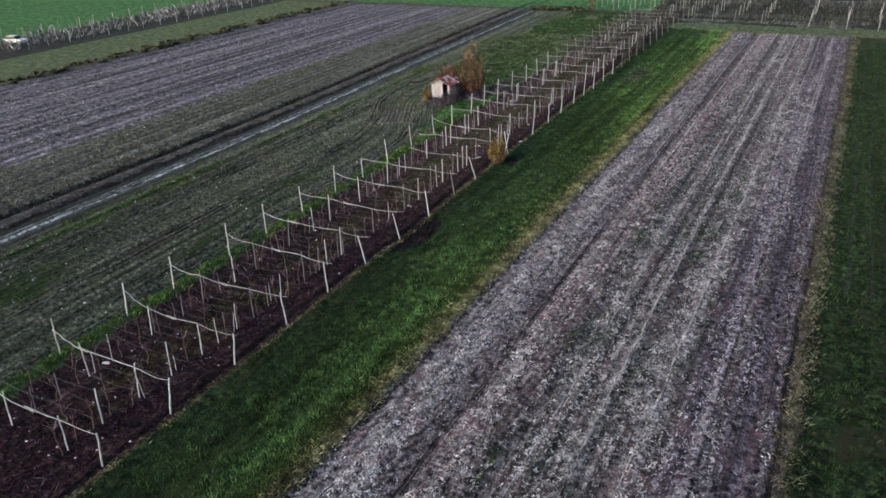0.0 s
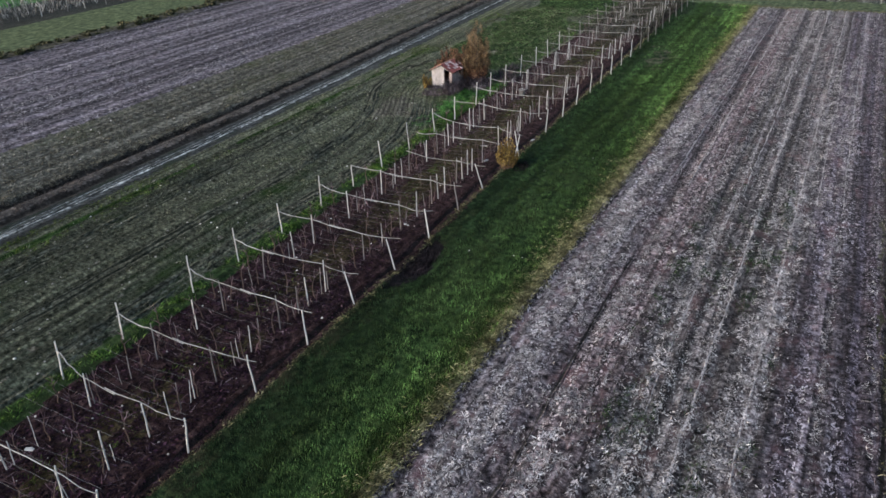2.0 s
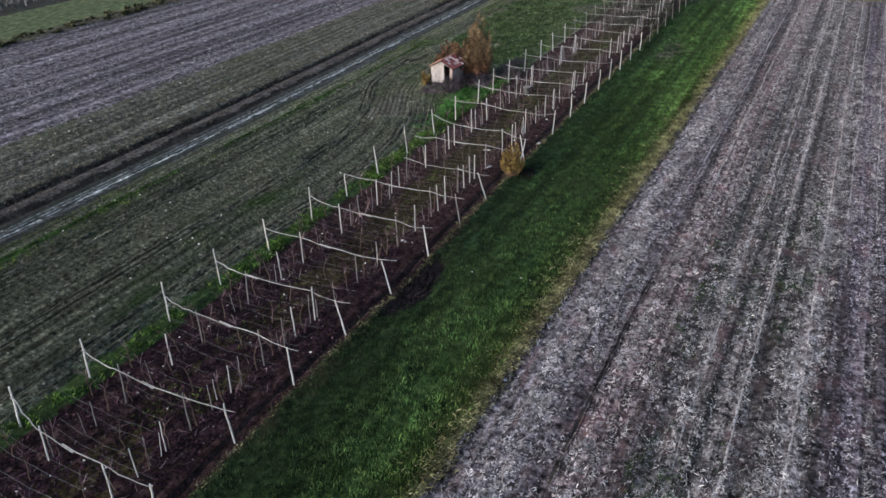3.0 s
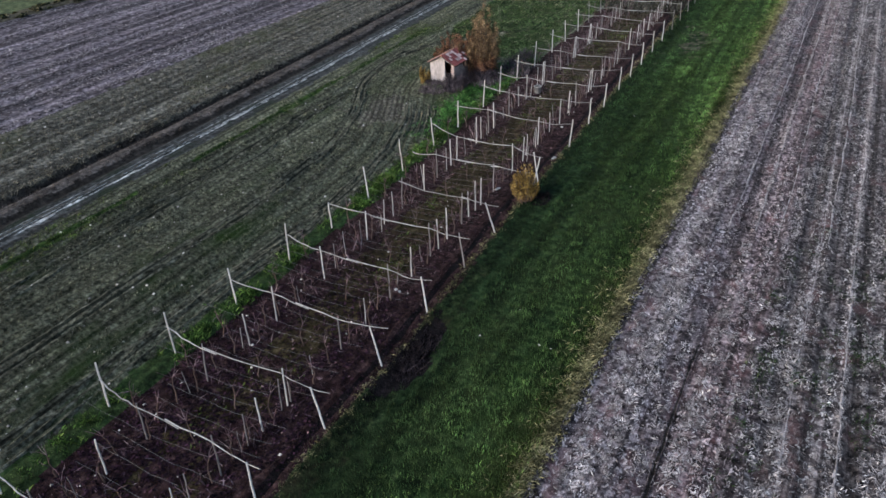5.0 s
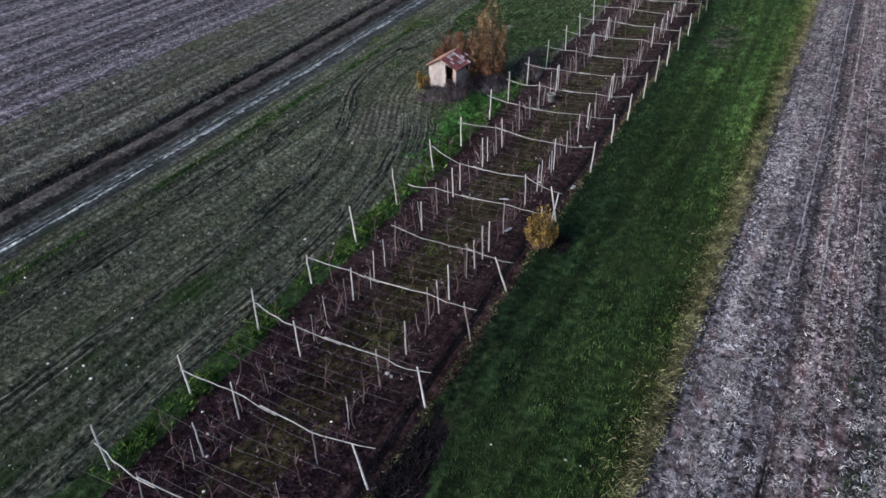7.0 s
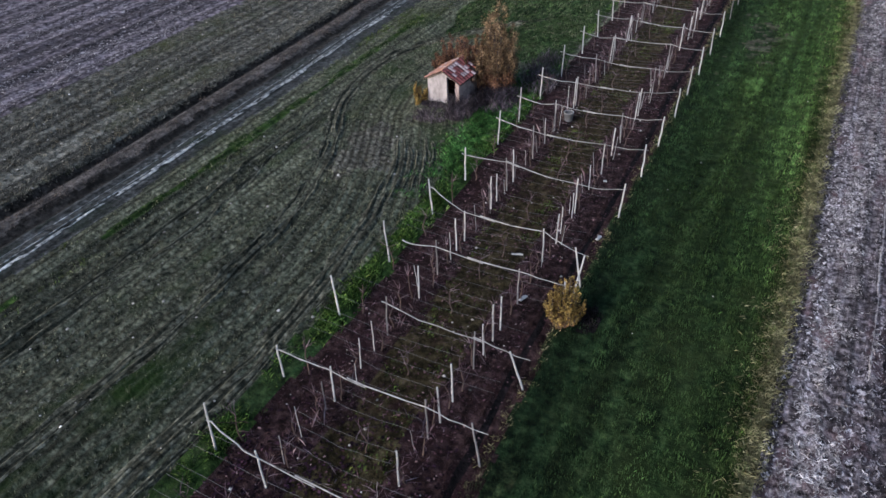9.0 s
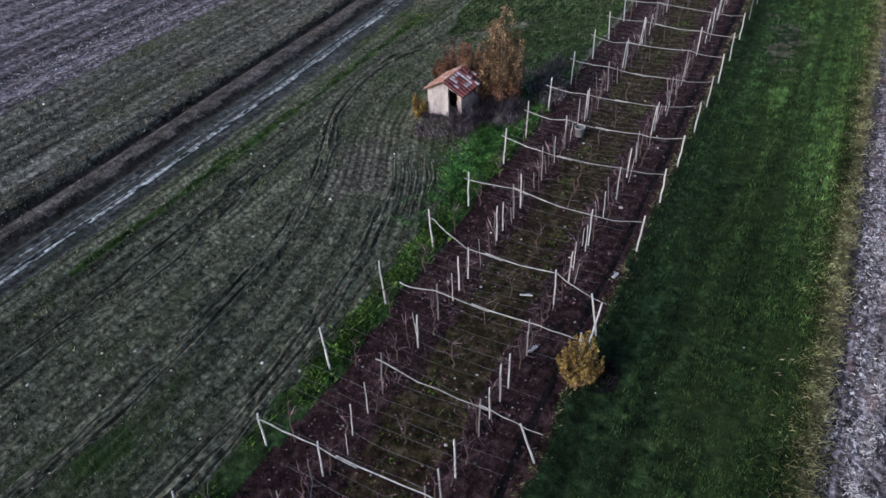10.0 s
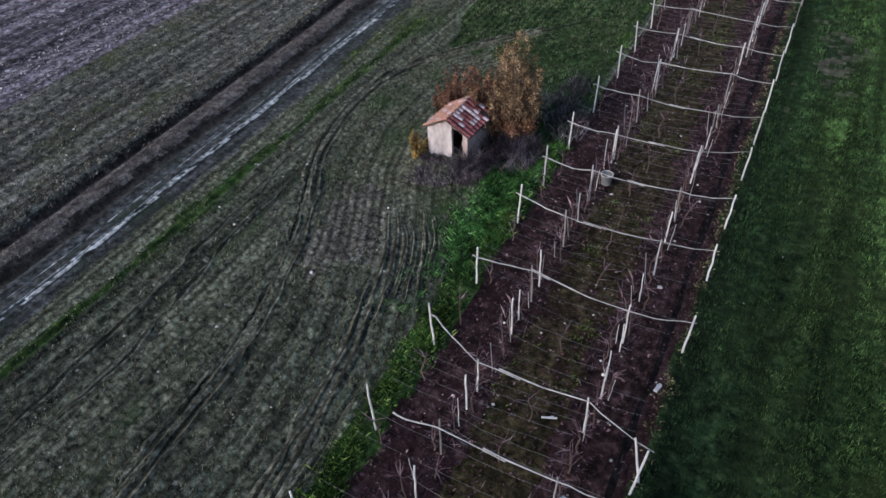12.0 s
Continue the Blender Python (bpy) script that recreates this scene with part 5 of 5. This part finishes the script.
stones("meadow_scraps", 12, 6.5, 12.2, 42, 92, 0.05, "few small pale scraps lying in the meadow grass")
stones("clods", 160, -3.8, 4.8, 10, 100, 0.06, "small pale stones and scraps on the vineyard soil")


# ---- brambles ----
def bramble(at, wide, tall, count, label, seed, mat=None, deep=None):
    r = random.Random(seed)
    f = Form()
    for k in range(count):
        a = r.uniform(0, 2 * math.pi)
        d = math.sqrt(r.random())
        foot = Vector((wide * d * math.cos(a), (deep or wide) * d * math.sin(a), -0.1))
        way = Vector((r.uniform(-0.7, 0.7), r.uniform(-0.7, 0.7), 1))
        h = tall * r.uniform(0.35, 1.1) * (1.1 - 0.5 * d)
        f.tube([foot, foot + way * h * 0.55, foot + way * h * 0.9 + Vector((r.uniform(-0.3, 0.3), r.uniform(-0.3, 0.3), -0.05)) * h], [0.016, 0.012, 0.005], 4, False)
    s = thing("bramble", at, label, "bramble")
    part("thicket", f, mat or TWIG, s)
    return s


bramble(place(-9.9, 72.9), 1.3, 0.6, 480, "bare grey bramble thicket in front of the hut", 41, None, 1.0)
bramble(place(-10.3, 74.15), 0.95, 0.6, 260, "bare dark bramble stems along the hut wall", 49, DUSKY_TWIG, 0.4)
bramble(place(-8.1, 73.9), 1.0, 1.6, 640, "bare mauve-grey bramble thicket by the hut corner", 42, DUSKY_TWIG, 1.2)
bramble(place(-6.4, 76.6), 1.4, 1.5, 800, "bare dark bramble thicket beside the hut", 43, DUSKY_TWIG, 2.0)
bramble(place(-7.35, 75.8), 0.55, 1.5, 420, "dark bramble thicket against the broken hut wall", 47, DARK_TWIG, 1.3)
bramble(place(-5.9, 84.5), 1.0, 1.2, 420, "dark bramble thicket between the shrubs and the trellis", 48, DUSKY_TWIG, 3.0)
bramble(place(-4.9, 81.0), 1.3, 1.3, 380, "bare grey bramble thicket near the trellis", 44, None, 2.2)
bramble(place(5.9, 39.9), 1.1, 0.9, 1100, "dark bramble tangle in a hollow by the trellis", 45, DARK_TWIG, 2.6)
bramble(place(6.2, 57.2), 0.5, 0.6, 180, "dark bramble stems beside the yellow shrub", 46, DARK_TWIG, 0.7)


# ---- small things in the vineyard ----
def tub():
    t = thing("plastic_tub", place(-1.15, 76.4), "grey round plastic tub with a pale rim standing on the soil", "tub")
    f = Form()
    n = 20
    for r0, r1, z0, z1 in ((0.26, 0.33, 0.0, 0.6), (0.30, 0.23, 0.6, 0.05)):
        for k in range(n):
            a, b = 2 * math.pi * k / n, 2 * math.pi * (k + 1) / n
            f.face((r0 * math.cos(a), r0 * math.sin(a), z0), (r0 * math.cos(b), r0 * math.sin(b), z0), (r1 * math.cos(b), r1 * math.sin(b), z1), (r1 * math.cos(a), r1 * math.sin(a), z1))
    f.face(*[(0.23 * math.cos(2 * math.pi * k / n), 0.23 * math.sin(2 * math.pi * k / n), 0.05) for k in range(n)])
    part("tub_body", f, GREY_TUB, t)
    f = Form()
    ring = [(0.325 * math.cos(2 * math.pi * k / n), 0.325 * math.sin(2 * math.pi * k / n), 0.6) for k in range(n + 1)]
    f.tube(ring, 0.022, 6, False)
    part("rim", f, PLASTIC, t, "rounded pale rim")


tub()
for u, v, a, size in ((-2.0, 17.4, 20, (0.28, 0.12)), (2.45, 44.02, 60, (0.12, 0.1)), (2.72, 43.9, 130, (0.12, 0.09)), (2.88, 57.3, 72, (0.38, 0.11)), (1.34, 60.5, 22, (0.42, 0.05)), (4.7, 63.7, 75, (0.35, 0.12)), (3.4, 69.4, 10, (0.15, 0.1))):
    f = Form()
    size = (size[0] * 0.7, size[1] * 0.65)
    f.box((-size[0], -size[1], 0), (size[0], size[1], 0.04))
    f.box((-size[0] * 0.7, -size[1] * 0.5, 0.04), (size[0] * 0.6, size[1] * 1.1, 0.06), pose(0, 0, 0, 3, 0, 12))
    ob = new("board_scrap", f.mesh("board_scrap", PLASTIC))
    ob.matrix_basis = Matrix.Translation(place(u, v)) @ pose(0, 0, 0.03, 2, 3, a)
    tagged(ob, "pale broken board lying on the vineyard soil", "board", "board scraps")


# ---- distant vineyards and scrub ----
FAR_POSTS = [post_mesh("far_post", 2.3, 0.04, m, 50 + k) for k, m in enumerate((POST, BAR, BAR))]


def far_post(x, y, lean, scale, label, group):
    ob = new("vineyard_post", rnd.choice(FAR_POSTS))
    ob.matrix_basis = Matrix.Translation((x, y, 0)) @ pose(0, 0, 0, rnd.uniform(-3, 3), lean + rnd.uniform(-3, 3), rnd.uniform(0, 360) * 0) @ Matrix.Diagonal((1, 1, scale, 1))
    tagged(ob, label, "post", group)


for row in range(4):
    for k in range(20):
        y = 84 + 4.1 * k + rnd.uniform(-0.6, 0.6)
        if y < 165:
            far_post(-92.5 - 4.6 * row - 0.10 * max(0, 115 - y), y, rnd.uniform(-4, 4), rnd.uniform(0.8, 1.1), "pale leaning post of the distant vineyard", "distant vineyard posts")
for x in (2.7, 6.5, 11.0, 15.2, 20.0, 27.8, 33.5, 38.4, 44.0, 50.0, 56.0):
    for k in range(7):
        far_post(x + 0.12 * k + rnd.uniform(-0.2, 0.2), 149.5 - 0.2 * x + 3.2 * k, rnd.uniform(0, 6), rnd.uniform(0.85, 1.05), "pale concrete post of the vineyard behind the fields", "rear vineyard posts")
for x in (-13, -9.5, -6, -2):
    for k in range(4):
        far_post(x + 0.1 * k, 154.5 + 4.0 * k, rnd.uniform(-2, 3), rnd.uniform(0.85, 1.05), "pale concrete post of the vineyard behind the fields", "rear vineyard posts")


def scrub(name, count, box, tall, mat, label, seed, leaf=0.22):
    g = np.random.default_rng(seed)
    x0, x1, y0, y1 = box
    n = count // 60
    cx, cy = g.uniform(x0, x1, n), g.uniform(y0, y1, n)
    h = tall * g.uniform(0.3, 1.0, n)
    c = np.stack([cx, cy, h * 0.5], 1)
    soup(name, leaf_cloud(c, np.stack([h * 0.9, h * 1.2, h * 0.55], 1), count, leaf, g), mat, label, "scrub")


scrub("far_scrub", 11000, (-75.0, -72.0, 50, 152), 0.7, SCRUB, "dark scrub along the far field's margin", 61)
scrub("far_scrub", 2200, (-26, -14, 150.5, 153), 1.1, SCRUB, "dark low scrub at the end of the stubble field", 62)
g = np.random.default_rng(63)
u, v = spread(700, -109, -95.5, 80, 170, g, 1.0)
tufts("far_canes", u, v, 5, 1.2, 0.014, 0.5, PALE_CANE, "pale bare canes of the distant vineyard", "canes", g, 0.5)
u, v = spread(2600, -2, 60, 146, 175, g, 1.0)
tufts("far_canes", u, v, 5, 0.8, 0.03, 0.5, DULL_CANE, "dull brown canes of the vineyard behind the fields", "canes", g, 0.6)
u, v = spread(1300, -4.0, 5.0, 106, 149, g, 1.0)
tufts("vine_canes", u, v, 5, 1.1, 0.010, 0.4, DULL_CANE, "dull bare canes under the far part of the trellis", "canes", g, 0.25)
shrub("autumn_shrub", (-13.8, 153.4, 0), 2.6, 1.0, ORANGE, "orange autumn shrub at the end of the field", 67, 900, 0.12, 6, 0.5)


def car():
    """A small pale car beside the distant vineyard."""
    c = thing("parked_car", pose(-103.4, 87.2, 0, 0, 0, 14), "small white car parked beside the distant vineyard", "car")
    f = Form()
    outline = ((-2.0, 0.35), (2.0, 0.35), (2.02, 0.75), (1.1, 0.92), (-1.95, 0.95), (-2.03, 0.7))
    for s in (-1, 1):
        pts = [(x, s * 0.8, z) for x, z in outline]
        f.face(*(pts if s < 0 else reversed(pts)))
    for (x0, z0), (x1, z1) in zip(outline, outline[1:] + outline[:1]):
        f.face((x0, -0.8, z0), (x0, 0.8, z0), (x1, 0.8, z1), (x1, -0.8, z1))
    part("body", f, CAR_PAINT, c)
    f = Form()
    low, high = ((-1.8, 0.93), (0.95, 0.9)), ((-1.35, 1.42), (0.25, 1.42))
    ring = [low[0], low[1], high[1], high[0]]
    for s in (-1, 1):
        f.face(*[(x, s * (0.74 if z < 1 else 0.62), z) for x, z in ring])
    for (x0, z0), (x1, z1) in zip(ring, ring[1:] + ring[:1]):
        a, b = (0.74 if z0 < 1 else 0.62), (0.74 if z1 < 1 else 0.62)
        f.face((x0, -a, z0), (x0, a, z0), (x1, b, z1), (x1, -b, z1))
    part("cabin", f, DARK_GLASS, c, "dark windows")
    f = Form()
    f.box((-1.33, -0.6, 1.42), (0.23, 0.6, 1.46))
    part("car_roof", f, CAR_PAINT, c)
    for x in (-1.25, 1.25):
        for y in (-0.78, 0.78):
            f = Form()
            f.tube([(x, y - 0.09, 0.31), (x, y + 0.09, 0.31)], 0.31, 14)
            wheel = part("wheel", f, RUBBER, c, "black tyre")
            f = Form()
            f.tube([(x, y - 0.1, 0.31), (x, y + 0.1, 0.31)], 0.17, 10)
            part("hub", f, PLASTIC, wheel, "grey hub")


car()
